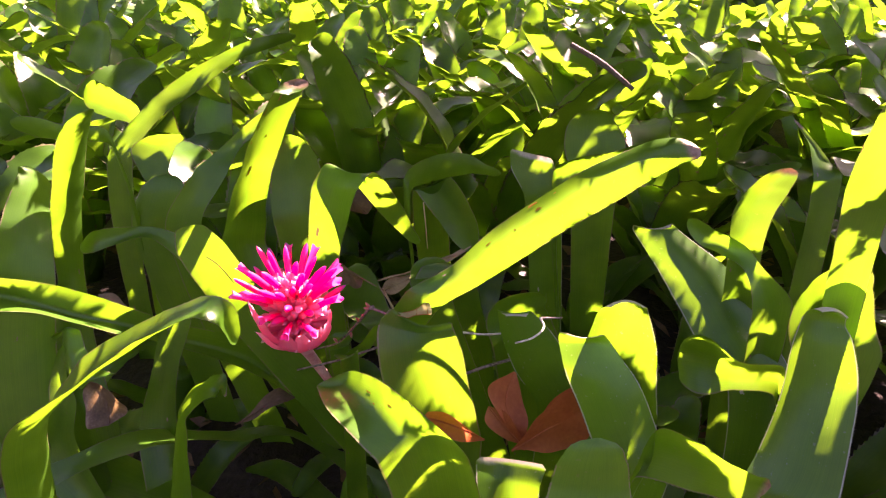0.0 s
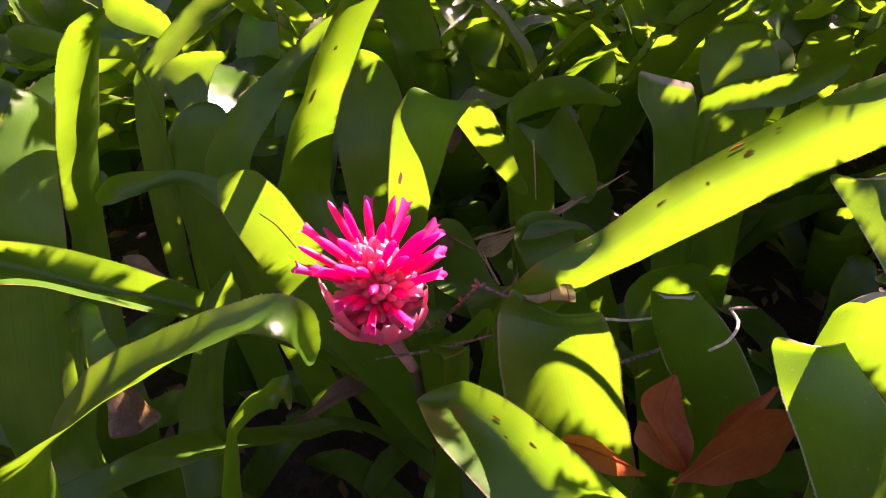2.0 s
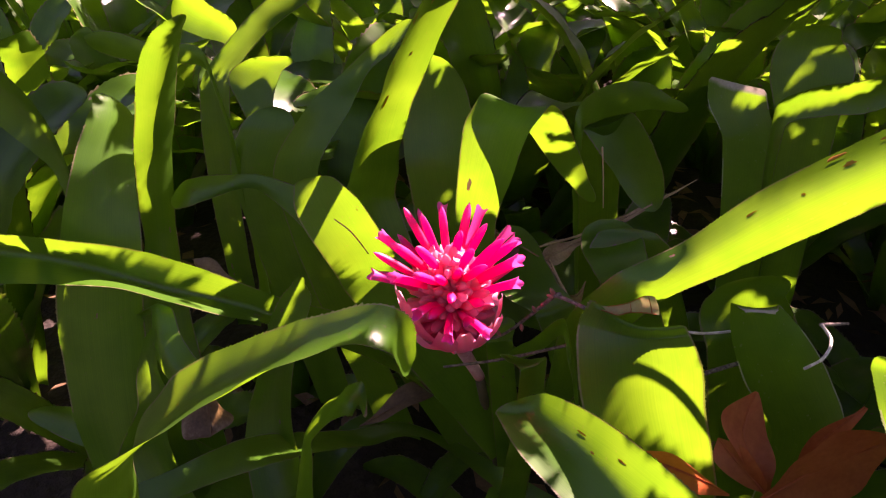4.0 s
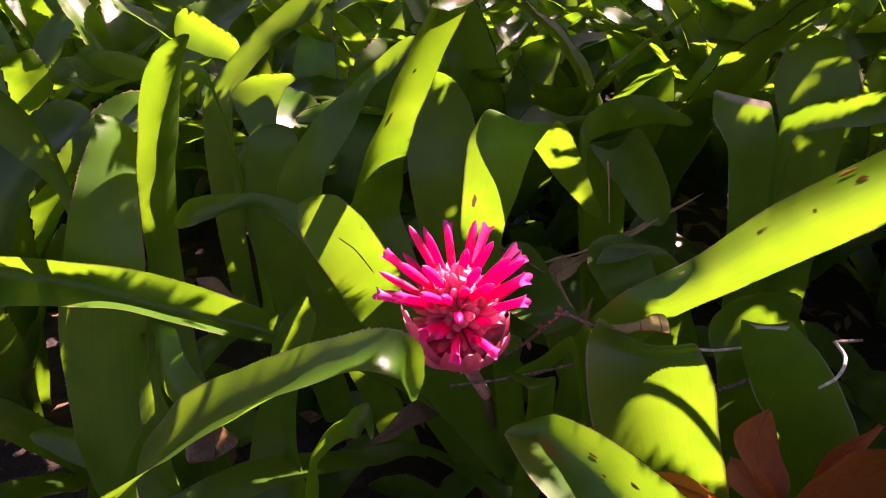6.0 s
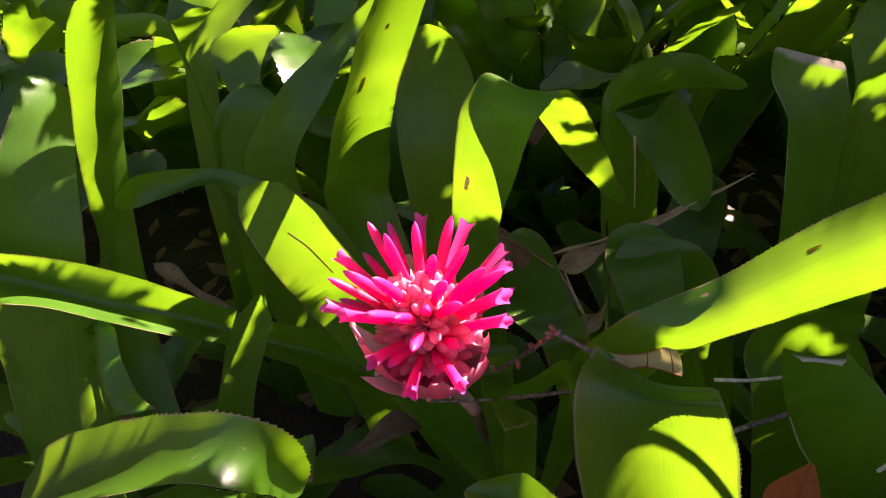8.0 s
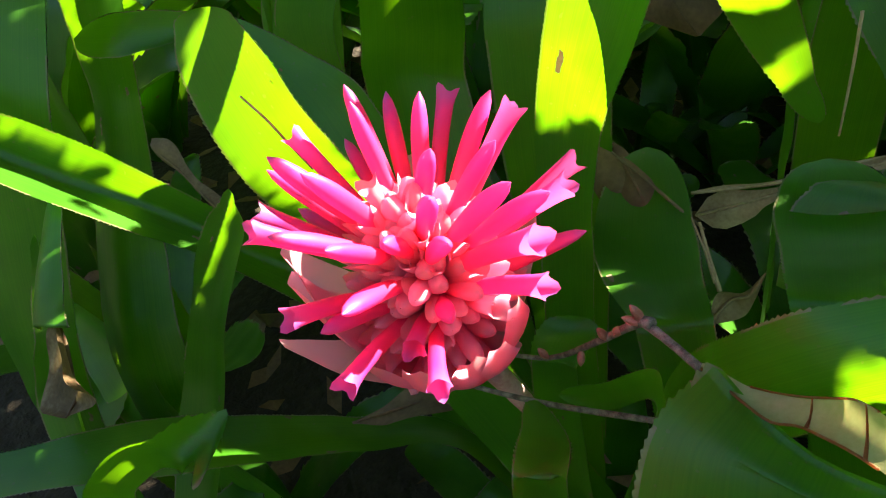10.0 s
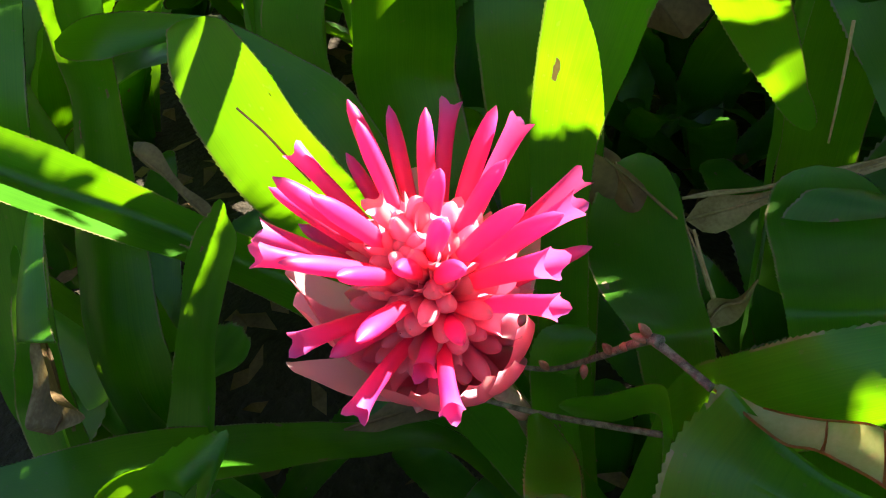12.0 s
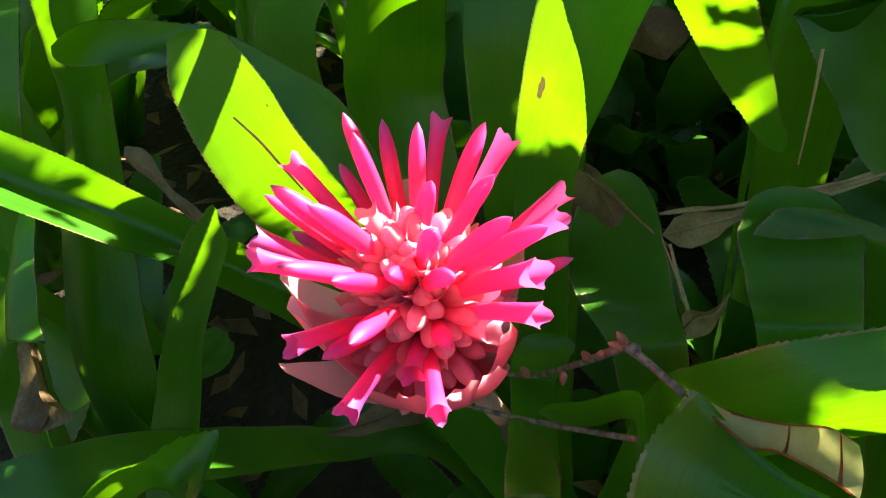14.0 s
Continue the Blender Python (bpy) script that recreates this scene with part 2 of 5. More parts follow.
def spline(points, count):
    """Catmull-Rom through the points, evenly spread by chord length."""
    pts = np.array(points, float)
    step = np.linalg.norm(np.diff(pts[:, :3], axis=0), axis=1) + 1e-6
    knots = np.concatenate([[0], np.cumsum(step)])
    ext = np.vstack([2 * pts[0] - pts[1], pts, 2 * pts[-1] - pts[-2]])
    slopes = []
    for i in range(len(pts)):
        a = knots[i] - knots[i - 1] if i else step[0]
        b = knots[i + 1] - knots[i] if i + 1 < len(pts) else step[-1]
        slopes.append((ext[i + 2] - ext[i]) / (a + b))
    out = []
    for s in np.linspace(0, knots[-1], count):
        i = min(max(int(np.searchsorted(knots, s)) - 1, 0), len(pts) - 2)
        h = step[i]
        u = (s - knots[i]) / h
        out.append((2 * u**3 - 3 * u**2 + 1) * pts[i] + (u**3 - 2 * u**2 + u) * h * slopes[i] + (3 * u**2 - 2 * u**3) * pts[i + 1] + (u**3 - u**2) * h * slopes[i + 1])
    return np.array(out), knots[-1]


COLS = 9
leaf_count = [0]


def blade(rows, cup, end, teeth=True, seed=0, wave=0.0012, power=1.7):
    """A channelled leaf blade over rows of (centre, half width vector), with small spines along both margins."""
    bm = bmesh.new()
    uv = bm.loops.layers.uv.new("UVMap")
    n = len(rows)
    centre = rows[:, :3]
    side = rows[:, 3:]
    run = np.gradient(centre, axis=0)
    grid, place = [], {}
    rng = random.Random(seed)
    for i in range(n):
        t = Vector(run[i]).normalized() if np.linalg.norm(run[i]) > 1e-9 else Vector((0, 0, 1))
        l = Vector(side[i])
        w = l.length
        nrm = l.cross(t)
        nrm = nrm.normalized() if nrm.length > 1e-9 else Vector((0, 0, 1))
        line = []
        for j in range(COLS):
            u = 2 * j / (COLS - 1) - 1
            sag = -cup * w * (1 - abs(u) ** power)
            p = Vector(centre[i]) + l * u + nrm * sag
            p += nrm * (noise.noise(p * 38 + Vector((seed, 0, 0))) * wave * (0.4 + abs(u)))
            v = bm.verts.new(p)
            place[v] = (j / (COLS - 1), i / (n - 1))
            line.append(v)
        grid.append(line)
    for i in range(n - 1):
        for j in range(COLS - 1):
            bm.faces.new((grid[i][j], grid[i][j + 1], grid[i + 1][j + 1], grid[i + 1][j]))
        if teeth and n * 0.2 < i < n - 3:
            for j, sgn in ((0, -1), (COLS - 1, 1)):
                a, b = grid[i][j], grid[i + 1][j]
                out = (grid[i][j].co - grid[i][j - sgn].co).normalized()
                gap = (b.co - a.co)
                tip = bm.verts.new(a.co + gap * 0.8 + out * gap.length * rng.uniform(0.15, 0.36))
                place[tip] = (0.5 + sgn * 0.499, i / (n - 1))
                bm.faces.new((a, b, tip))
    for f in bm.faces:
        for lp in f.loops:
            lp[uv].uv = place[lp.vert]
    return bm


def leaf(parent, stations, tip=None, cup=0.25, end="point", curl=0.0, power=1.7, name="leaf"):
    """One leaf: stations of (centre, half width) from base to end; tip is the last point, else a blunt end is rounded off."""
    leaf_count[0] += 1
    pts = [(*c, *l) for c, l in stations]
    length = sum((Vector(a[:3]) - Vector(b[:3])).length for a, b in zip(pts, pts[1:]))
    if tip:
        length += (Vector(pts[-1][:3]) - Vector(tip)).length
    spacing = 0.0025
    if tip:
        lead = Vector(tip) - Vector(pts[-1][:3])
        last = Vector(pts[-1][3:])
        pts.append((*tip, *(last * 0.05)))
    rows, _ = spline(pts, max(12, int(length / spacing)))
    if not tip:
        # rounded end
        c, l = Vector(rows[-1][:3]), Vector(rows[-1][3:])
        fwd = (c - Vector(rows[-3][:3])).normalized()
        w = l.length
        reach = {"blunt": 0.35, "flat": 0.12, "trimmed": 0.02}.get(end, 0.6)
        cap = [(*(c + fwd * w * reach * math.sin(a)), *(l * max(0.06, math.cos(a)))) for a in (0.35, 0.7, 1.0, 1.25, 1.45, 1.57)]
        if end in ("flat", "trimmed"):
            cap = [(*(c + fwd * w * reach * k), *(l * (1 - 0.1 * k))) for k in (0.5, 1.0)]
        if curl:
            # the worn end rolls over, towards the upper face if curl is positive
            face, cap, c2 = l.cross(fwd).normalized(), [], c.copy()
            for k in range(1, 10):
                c2 = c2 + (fwd * math.cos(curl * k) + face * math.sin(curl * k)) * w * 0.1
                cap.append((*c2, *(l * (1 - 0.035 * k) * (1 if k < 8 else 0.85))))
        rows = np.vstack([rows, np.array(cap)])
    else:
        # keep the blade full until shortly before the tip
        span = np.linalg.norm(rows[:, 3:], axis=1)
        last_w = np.linalg.norm(stations[-1][1])
        dist = np.linalg.norm(rows[:, :3] - np.array(tip), axis=1)
        reach = (Vector(tip) - Vector(stations[-1][0])).length
        for i in range(len(rows)):
            if dist[i] < reach and i > len(rows) // 2:
                k = 1 - dist[i] / reach
                want = last_w * max(0.04, math.sqrt(max(0.0, 1 - k**1.8)))
                if span[i] > 1e-7:
                    rows[i, 3:] *= want / span[i]
    bm = blade(rows, cup, end, seed=leaf_count[0], power=power)
    ob = part(name, bm, LEAF_MATERIALS[end], parent)
    blades.append((ob, len(rows)))
    return ob


blades = []


def scar(number, along, across, length, width, seed):
    """A ragged brown scar grown into a blade, raised a little on both faces; its place in shares of the blade."""
    ob, n = blades[number]
    rng = random.Random(seed)
    co = [v.co for v in ob.data.vertices]

    def surface(u, v):
        i, j = min(max(u * (n - 1), 0), n - 1.001), min(max(v * (COLS - 1), 0), COLS - 1.001)
        a, b, fi, fj = int(i), int(j), i - int(i), j - int(j)
        p, q, r, s = co[a * COLS + b], co[a * COLS + b + 1], co[(a + 1) * COLS + b], co[(a + 1) * COLS + b + 1]
        return p.lerp(q, fj).lerp(r.lerp(s, fj), fi), (q - p).cross(r - p).normalized(), (q - p).length * (COLS - 1), (r - p).length * (n - 1)

    mid, nrm, across_size, along_size = surface(along, across)
    bm = bmesh.new()
    rim, sides = [], 14
    for k in range(sides):
        t = 2 * math.pi * k / sides
        grow = rng.uniform(0.65, 1.2)
        rim.append(surface(along + math.cos(t) * length * grow / 2 / along_size, across + math.sin(t) * width * grow / 2 / across_size)[:2])
    for lift in (0.0004, -0.0004):
        centre = bm.verts.new(mid + nrm * lift * 0.7)
        ring = [bm.verts.new(p + m * lift) for p, m in rim]
        for k in range(sides):
            face = (centre, ring[k], ring[(k + 1) % sides])
            bm.faces.new(face if lift > 0 else face[::-1])
    part("scar", bm, SCAR, ob, "brown dried scar")


def tube(points, radii, sides=8, closed=True):
    """A round rod through the points; radii at each."""
    bm = bmesh.new()
    uv = bm.loops.layers.uv.new("UVMap")
    rows, _ = spline([(*p, r) for p, r in zip(points, radii)], max(6, len(points) * 6))
    run = np.gradient(rows[:, :3], axis=0)
    prev, rings, place = None, [], {}
    ref = Vector((0.3, 0.5, 0.8))
    for i in range(len(rows)):
        t = Vector(run[i]).normalized()
        a = t.cross(ref).normalized()
        b = t.cross(a)
        ring = []
        for k in range(sides):
            ang = 2 * math.pi * k / sides
            v = bm.verts.new(Vector(rows[i][:3]) + (a * math.cos(ang) + b * math.sin(ang)) * max(rows[i][3], 1e-4))
            place[v] = (k / sides, i / (len(rows) - 1))
            ring.append(v)
        rings.append(ring)
    for p, q in zip(rings, rings[1:]):
        for k in range(sides):
            bm.faces.new((p[k], p[(k + 1) % sides], q[(k + 1) % sides], q[k]))
    if closed:
        bm.faces.new(list(reversed(rings[0])))
        bm.faces.new(rings[-1])
    for f in bm.faces:
        for lp in f.loops:
            lp[uv].uv = place[lp.vert]
    return bm


def fallen(name, mat, stations, tip, label, category, cup):
    """A dead leaf lying by itself, with a raised midrib line and a pointed end."""
    leaf_count[0] += 1
    pts = [(*c, *l) for c, l in stations]
    pts.append((*tip, *(Vector(stations[-1][1]) * 0.06)))
    first = Vector(pts[0][:3]) * 2 - Vector(pts[1][:3])
    start = Vector(pts[0][:3]).lerp(first, 0.35)
    pts.insert(0, (*start, *(Vector(stations[0][1]) * 0.12)))
    rows, _ = spline(pts, 26)
    ob = part(name, blade(rows, cup, "point", teeth=False, seed=leaf_count[0], wave=0.004), mat)
    spine = []
    for r in rows[::5]:
        side, ahead = Vector(r[3:]), Vector(rows[-1][:3]) - Vector(rows[0][:3])
        lift = side.cross(ahead).normalized()
        spine.append(Vector(r[:3]) - lift * (cup * side.length - 0.0004))
    part("midrib", tube(spine, [0.0009] * (len(spine) - 1) + [0.0003], 6), mat, ob)
    return tagged(ob, label, category)


def twig(name, mat, points, radii, label):
    return tagged(part(name, tube(points, radii, 9), mat), label, "twig")


def bud(parent, root, end):
    a, b = Vector(root), Vector(end)
    part("bud", tube([a, a.lerp(b, 0.35), a.lerp(b, 0.75), b], [0.0006, 0.0016, 0.0012, 0.0002], 8), BUD, parent)


# ---- ground ----
bm = bmesh.new()
SIZE, STEPS = 5.0, 100
vs = [[bm.verts.new((-SIZE + 2 * SIZE * i / STEPS, -2 + 2 * SIZE * j / STEPS, 0)) for i in range(STEPS + 1)] for j in range(STEPS + 1)]
for j in range(STEPS):
    for i in range(STEPS):
        bm.faces.new((vs[j][i], vs[j][i + 1], vs[j + 1][i + 1], vs[j + 1][i]))
for v in bm.verts:
    inner = abs(v.co.x) < SIZE - 0.01 and -1.99 < v.co.y < 2 * SIZE - 2.01
    v.co.z = noise.noise(v.co * 4) * 0.02 + noise.noise(v.co * 1.1) * 0.03 if inner else 0
far = 400.0
ring = [bm.verts.new(p) for p in ((-far, -far, 0), (far, -far, 0), (far, far, 0), (-far, far, 0))]
corner = [vs[0][0], vs[0][STEPS], vs[STEPS][STEPS], vs[STEPS][0]]
edges = [vs[0], [r[STEPS] for r in vs], vs[STEPS][::-1], [r[0] for r in vs][::-1]]
for k in range(4):
    bm.faces.new([ring[k], ring[(k + 1) % 4]] + edges[k][::-1])
tagged(part("ground", bm, SOIL), "dark brown soil strewn with fallen leaves", "ground", kind="structure")

# ---- plants near the path ----
NEAR = "bromeliads of the bed"
flowering = plant("flowering_bromeliad", "broad-leaved green bromeliad bearing one bright pink flower head", (-0.09, 0.60, 0.0), group=NEAR)
left_front = plant("bromeliad", "green bromeliad with a curled glossy leaf", (-0.30, 0.42, 0.0), group=NEAR)
left_back = plant("bromeliad", "green bromeliad with tall upright channelled leaves", (-0.32, 0.56, 0.0), group=NEAR)
front = plant("bromeliad", "low green bromeliad with broad sunlit leaves and worn tips", (0.03, 0.42, 0.0), group=NEAR)
right_front = plant("bromeliad", "green bromeliad with short wide leaves beside red dead leaves", (0.14, 0.42, 0.0), group=NEAR)
right_mid = plant("bromeliad", "dark green shaded bromeliad behind fallen red leaves", (0.12, 0.58, 0.0), group=NEAR)
right_side = plant("bromeliad", "green bromeliad with curled and broken leaf tips", (0.31, 0.51, 0.0), group=NEAR)
back_left = plant("bromeliad", "green bromeliad with long arching sunlit leaves", (-0.38, 0.80, 0.0), group=NEAR)
back_mid = plant("bromeliad", "dark green bromeliad in the shade of its neighbours", (-0.10, 0.74, 0.0), group=NEAR)
back_right = plant("bromeliad", "green bromeliad with sun-flecked rounded leaves", (0.18, 0.84, 0.0), group=NEAR)

leaf(flowering, [((-0.085, 0.605, 0.160), (0.018, 0.008, 0.008)), ((-0.196, 0.576, 0.353), (0.017, 0.009, 0.006)), ((-0.197, 0.565, 0.376), (0.020, 0.009, 0.004)), ((-0.203, 0.559, 0.394), (0.021, 0.007, 0.004)), ((-0.211, 0.557, 0.411), (0.023, 0.003, 0.005)), ((-0.219, 0.559, 0.426), (0.022, 0.001, 0.004)), ((-0.226, 0.562, 0.438), (0.015, 0.000, 0.004))], cup=0.1, end='blunt')
leaf(flowering, [((-0.095, 0.625, 0.150), (0.018, -0.004, 0.000)), ((-0.118, 0.648, 0.290), (0.016, -0.006, 0.000)), ((-0.127, 0.662, 0.362), (0.017, -0.005, -0.001)), ((-0.119, 0.660, 0.412), (0.023, -0.010, 0.003)), ((-0.113, 0.664, 0.443), (0.026, -0.014, 0.004)), ((-0.105, 0.671, 0.457), (0.027, -0.017, 0.003)), ((-0.098, 0.679, 0.463), (0.027, -0.016, 0.002)), ((-0.087, 0.686, 0.455), (0.025, -0.011, -0.001)), ((-0.072, 0.693, 0.434), (0.020, -0.001, -0.004)), ((-0.055, 0.707, 0.401), (0.014, 0.005, -0.002)), ((-0.040, 0.713, 0.377), (0.007, 0.003, 0.001))], tip=(-0.027, 0.722, 0.356), cup=0.16)
leaf(flowering, [((-0.060, 0.605, 0.160), (-0.004, -0.005, -0.020)), ((-0.044, 0.580, 0.290), (0.010, -0.008, -0.016)), ((-0.013, 0.542, 0.382), (0.014, -0.003, -0.008)), ((0.028, 0.542, 0.413), (0.013, -0.008, -0.005)), ((0.064, 0.534, 0.450), (0.014, -0.011, -0.007)), ((0.098, 0.523, 0.483), (0.013, -0.012, -0.007)), ((0.129, 0.509, 0.513), (0.011, -0.013, -0.008)), ((0.157, 0.494, 0.538), (0.006, -0.012, -0.008)), ((0.175, 0.482, 0.553), (0.004, -0.010, -0.006))], tip=(0.191, 0.474, 0.557), cup=-0.45, end='dry')
leaf(flowering, [((-0.115, 0.630, 0.120), (0.022, 0.006, 0.000)), ((-0.185, 0.660, 0.250), (0.028, 0.018, 0.000)), ((-0.222, 0.690, 0.360), (0.016, 0.026, -0.010)), ((-0.216, 0.683, 0.392), (0.015, 0.025, -0.006)), ((-0.208, 0.673, 0.421), (0.013, 0.025, -0.004)), ((-0.197, 0.661, 0.449), (0.013, 0.024, -0.001)), ((-0.184, 0.650, 0.475), (0.012, 0.023, 0.001)), ((-0.171, 0.643, 0.504), (0.012, 0.021, 0.001)), ((-0.159, 0.643, 0.527), (0.011, 0.019, -0.001)), ((-0.149, 0.648, 0.547), (0.011, 0.016, -0.001)), ((-0.146, 0.658, 0.550), (0.012, 0.010, -0.001))], tip=(-0.143, 0.672, 0.557), cup=0.3, end='dry')
leaf(flowering, [((-0.120, 0.620, 0.190), (0.004, -0.016, -0.006)), ((-0.189, 0.599, 0.271), (-0.003, -0.013, -0.009)), ((-0.272, 0.576, 0.317), (-0.002, -0.010, -0.006)), ((-0.307, 0.563, 0.337), (-0.001, -0.011, -0.009)), ((-0.337, 0.548, 0.359), (0.001, -0.014, -0.008)), ((-0.365, 0.533, 0.378), (0.002, -0.012, -0.009)), ((-0.397, 0.520, 0.388), (0.001, -0.008, -0.013)), ((-0.431, 0.512, 0.393), (-0.000, -0.006, -0.016)), ((-0.473, 0.503, 0.394), (-0.004, -0.005, -0.020))], tip=(-0.523, 0.490, 0.395), cup=-1.25, power=1.15)
leaf(flowering, [((-0.040, 0.600, 0.080), (0.000, 0.015, 0.010)), ((-0.171, 0.624, 0.150), (-0.006, 0.008, 0.000)), ((-0.223, 0.581, 0.180), (-0.013, 0.008, 0.000)), ((-0.250, 0.524, 0.230), (-0.019, 0.007, 0.000)), ((-0.272, 0.486, 0.256), (-0.018, 0.008, 0.000)), ((-0.303, 0.460, 0.258), (-0.011, 0.008, 0.000)), ((-0.345, 0.430, 0.250), (-0.012, 0.007, 0.000))], tip=(-0.390, 0.396, 0.240), cup=0.15)
leaf(flowering, [((-0.115, 0.630, 0.160), (0.010, 0.015, 0.000)), ((-0.244, 0.645, 0.355), (0.009, 0.015, 0.009)), ((-0.276, 0.647, 0.380), (0.006, 0.008, 0.006)), ((-0.307, 0.643, 0.397), (0.003, 0.006, 0.003)), ((-0.332, 0.630, 0.397), (0.008, 0.010, 0.007)), ((-0.350, 0.613, 0.399), (0.002, 0.008, 0.009))], tip=(-0.351, 0.590, 0.406), cup=0.2)
leaf(flowering, [((-0.257, 0.490, 0.204), (0.023, 0.000, 0.018)), ((-0.277, 0.530, 0.236), (0.021, 0.000, 0.012)), ((-0.268, 0.548, 0.291), (0.015, 0.000, 0.007)), ((-0.259, 0.557, 0.323), (0.016, 0.000, 0.006)), ((-0.252, 0.563, 0.343), (0.012, 0.000, 0.002)), ((-0.250, 0.566, 0.352), (0.005, 0.000, 0.001))], tip=(-0.248, 0.568, 0.359), cup=0.3)
leaf(left_front, [((-0.340, 0.420, 0.200), (-0.006, -0.020, 0.000)), ((-0.293, 0.382, 0.356), (0.002, -0.027, 0.012)), ((-0.248, 0.382, 0.406), (0.008, -0.024, 0.004)), ((-0.201, 0.377, 0.441), (0.005, -0.019, 0.003)), ((-0.165, 0.371, 0.465), (0.002, -0.014, 0.001)), ((-0.140, 0.367, 0.476), (-0.003, -0.010, -0.002)), ((-0.128, 0.371, 0.469), (-0.002, -0.009, -0.002)), ((-0.127, 0.379, 0.452), (-0.002, -0.007, -0.000))], tip=(-0.128, 0.384, 0.437), cup=0.33)
leaf(left_front, [((-0.225, 0.430, 0.160), (0.010, 0.010, -0.008)), ((-0.209, 0.450, 0.316), (-0.001, 0.007, -0.011)), ((-0.205, 0.454, 0.323), (-0.001, 0.007, -0.012)), ((-0.196, 0.460, 0.333), (-0.001, 0.005, -0.013)), ((-0.187, 0.466, 0.335), (0.001, -0.001, -0.007)), ((-0.184, 0.473, 0.334), (0.002, -0.008, -0.003)), ((-0.181, 0.477, 0.333), (0.001, -0.009, -0.001))], tip=(-0.173, 0.462, 0.331), cup=0.2, end='dry')
leaf(left_back, [((-0.350, 0.545, 0.060), (0.022, 0.006, 0.000)), ((-0.373, 0.563, 0.196), (0.031, 0.007, 0.008)), ((-0.389, 0.593, 0.265), (0.022, 0.009, 0.001)), ((-0.390, 0.623, 0.350), (0.010, 0.009, 0.002)), ((-0.388, 0.627, 0.383), (0.011, 0.010, 0.004)), ((-0.383, 0.629, 0.419), (0.009, 0.013, 0.001)), ((-0.372, 0.629, 0.458), (0.011, 0.013, 0.004)), ((-0.359, 0.624, 0.494), (0.011, 0.011, 0.004)), ((-0.344, 0.619, 0.520), (0.008, 0.009, 0.001))], tip=(-0.327, 0.614, 0.535), cup=-0.4)
leaf(left_back, [((-0.360, 0.500, 0.080), (0.020, 0.000, 0.000)), ((-0.400, 0.515, 0.200), (0.028, 0.006, 0.003)), ((-0.408, 0.547, 0.315), (0.030, 0.009, -0.004)), ((-0.400, 0.567, 0.383), (0.023, 0.013, -0.006)), ((-0.401, 0.590, 0.428), (0.011, 0.024, -0.001)), ((-0.403, 0.611, 0.448), (0.005, 0.024, -0.007)), ((-0.407, 0.628, 0.461), (0.001, 0.019, -0.010))], tip=(-0.412, 0.629, 0.472), cup=-0.2)
leaf(left_back, [((-0.400, 0.600, 0.150), (0.010, 0.015, 0.000)), ((-0.459, 0.620, 0.406), (0.006, 0.000, 0.006)), ((-0.471, 0.620, 0.439), (0.010, 0.000, 0.014)), ((-0.490, 0.620, 0.465), (0.012, 0.000, 0.018))], tip=(-0.515, 0.620, 0.495), cup=0.3)
leaf(front, [((0.035, 0.405, 0.080), (0.020, 0.006, 0.000)), ((0.022, 0.385, 0.240), (0.030, 0.004, 0.004)), ((0.001, 0.375, 0.347), (0.033, -0.007, 0.011)), ((-0.015, 0.381, 0.362), (0.030, -0.007, 0.014)), ((-0.038, 0.403, 0.367), (0.021, 0.003, 0.014)), ((-0.061, 0.431, 0.364), (0.018, 0.006, 0.011)), ((-0.079, 0.461, 0.353), (0.014, 0.003, 0.007))], cup=0.5, end='blunt')
leaf(front, [((0.010, 0.458, 0.080), (0.022, 0.000, 0.000)), ((0.012, 0.474, 0.280), (0.035, 0.000, -0.005)), ((0.003, 0.481, 0.310), (0.038, 0.001, -0.005)), ((-0.005, 0.488, 0.337), (0.038, 0.001, -0.003)), ((-0.010, 0.495, 0.363), (0.037, -0.001, 0.000)), ((-0.014, 0.506, 0.379), (0.033, -0.004, 0.001)), ((-0.011, 0.522, 0.381), (0.028, -0.010, -0.000))], cup=0.4, end='trimmed')
leaf(front, [((0.030, 0.410, 0.080), (0.020, 0.000, 0.000)), ((0.069, 0.400, 0.261), (0.023, 0.000, 0.001)), ((0.067, 0.410, 0.292), (0.025, 0.000, -0.000)), ((0.069, 0.420, 0.306), (0.028, 0.000, -0.003))], cup=0.5, end='flat')
leaf(right_front, [((0.140, 0.420, 0.100), (0.020, 0.000, 0.000)), ((0.172, 0.430, 0.292), (0.029, 0.000, 0.002)), ((0.160, 0.445, 0.327), (0.031, 0.000, -0.006)), ((0.142, 0.460, 0.365), (0.030, 0.000, -0.004)), ((0.128, 0.474, 0.389), (0.022, 0.000, -0.001))], cup=-0.25, curl=0.2, end='flat')
leaf(right_front, [((0.160, 0.450, 0.100), (0.020, 0.000, 0.000)), ((0.171, 0.465, 0.309), (0.024, 0.000, 0.001)), ((0.163, 0.473, 0.354), (0.028, 0.000, -0.002)), ((0.159, 0.478, 0.384), (0.029, 0.000, -0.002)), ((0.157, 0.482, 0.411), (0.022, 0.000, 0.000))], cup=0.35, end='flat', curl=0.15)
leaf(right_front, [((0.140, 0.400, 0.140), (0.000, -0.020, -0.010)), ((0.159, 0.380, 0.357), (-0.005, 0.000, -0.023)), ((0.190, 0.365, 0.363), (0.004, 0.000, -0.023)), ((0.206, 0.350, 0.366), (0.004, 0.000, -0.017)), ((0.220, 0.340, 0.370), (0.000, 0.000, -0.010))], tip=(0.227, 0.335, 0.377), cup=0.3, end='dry')
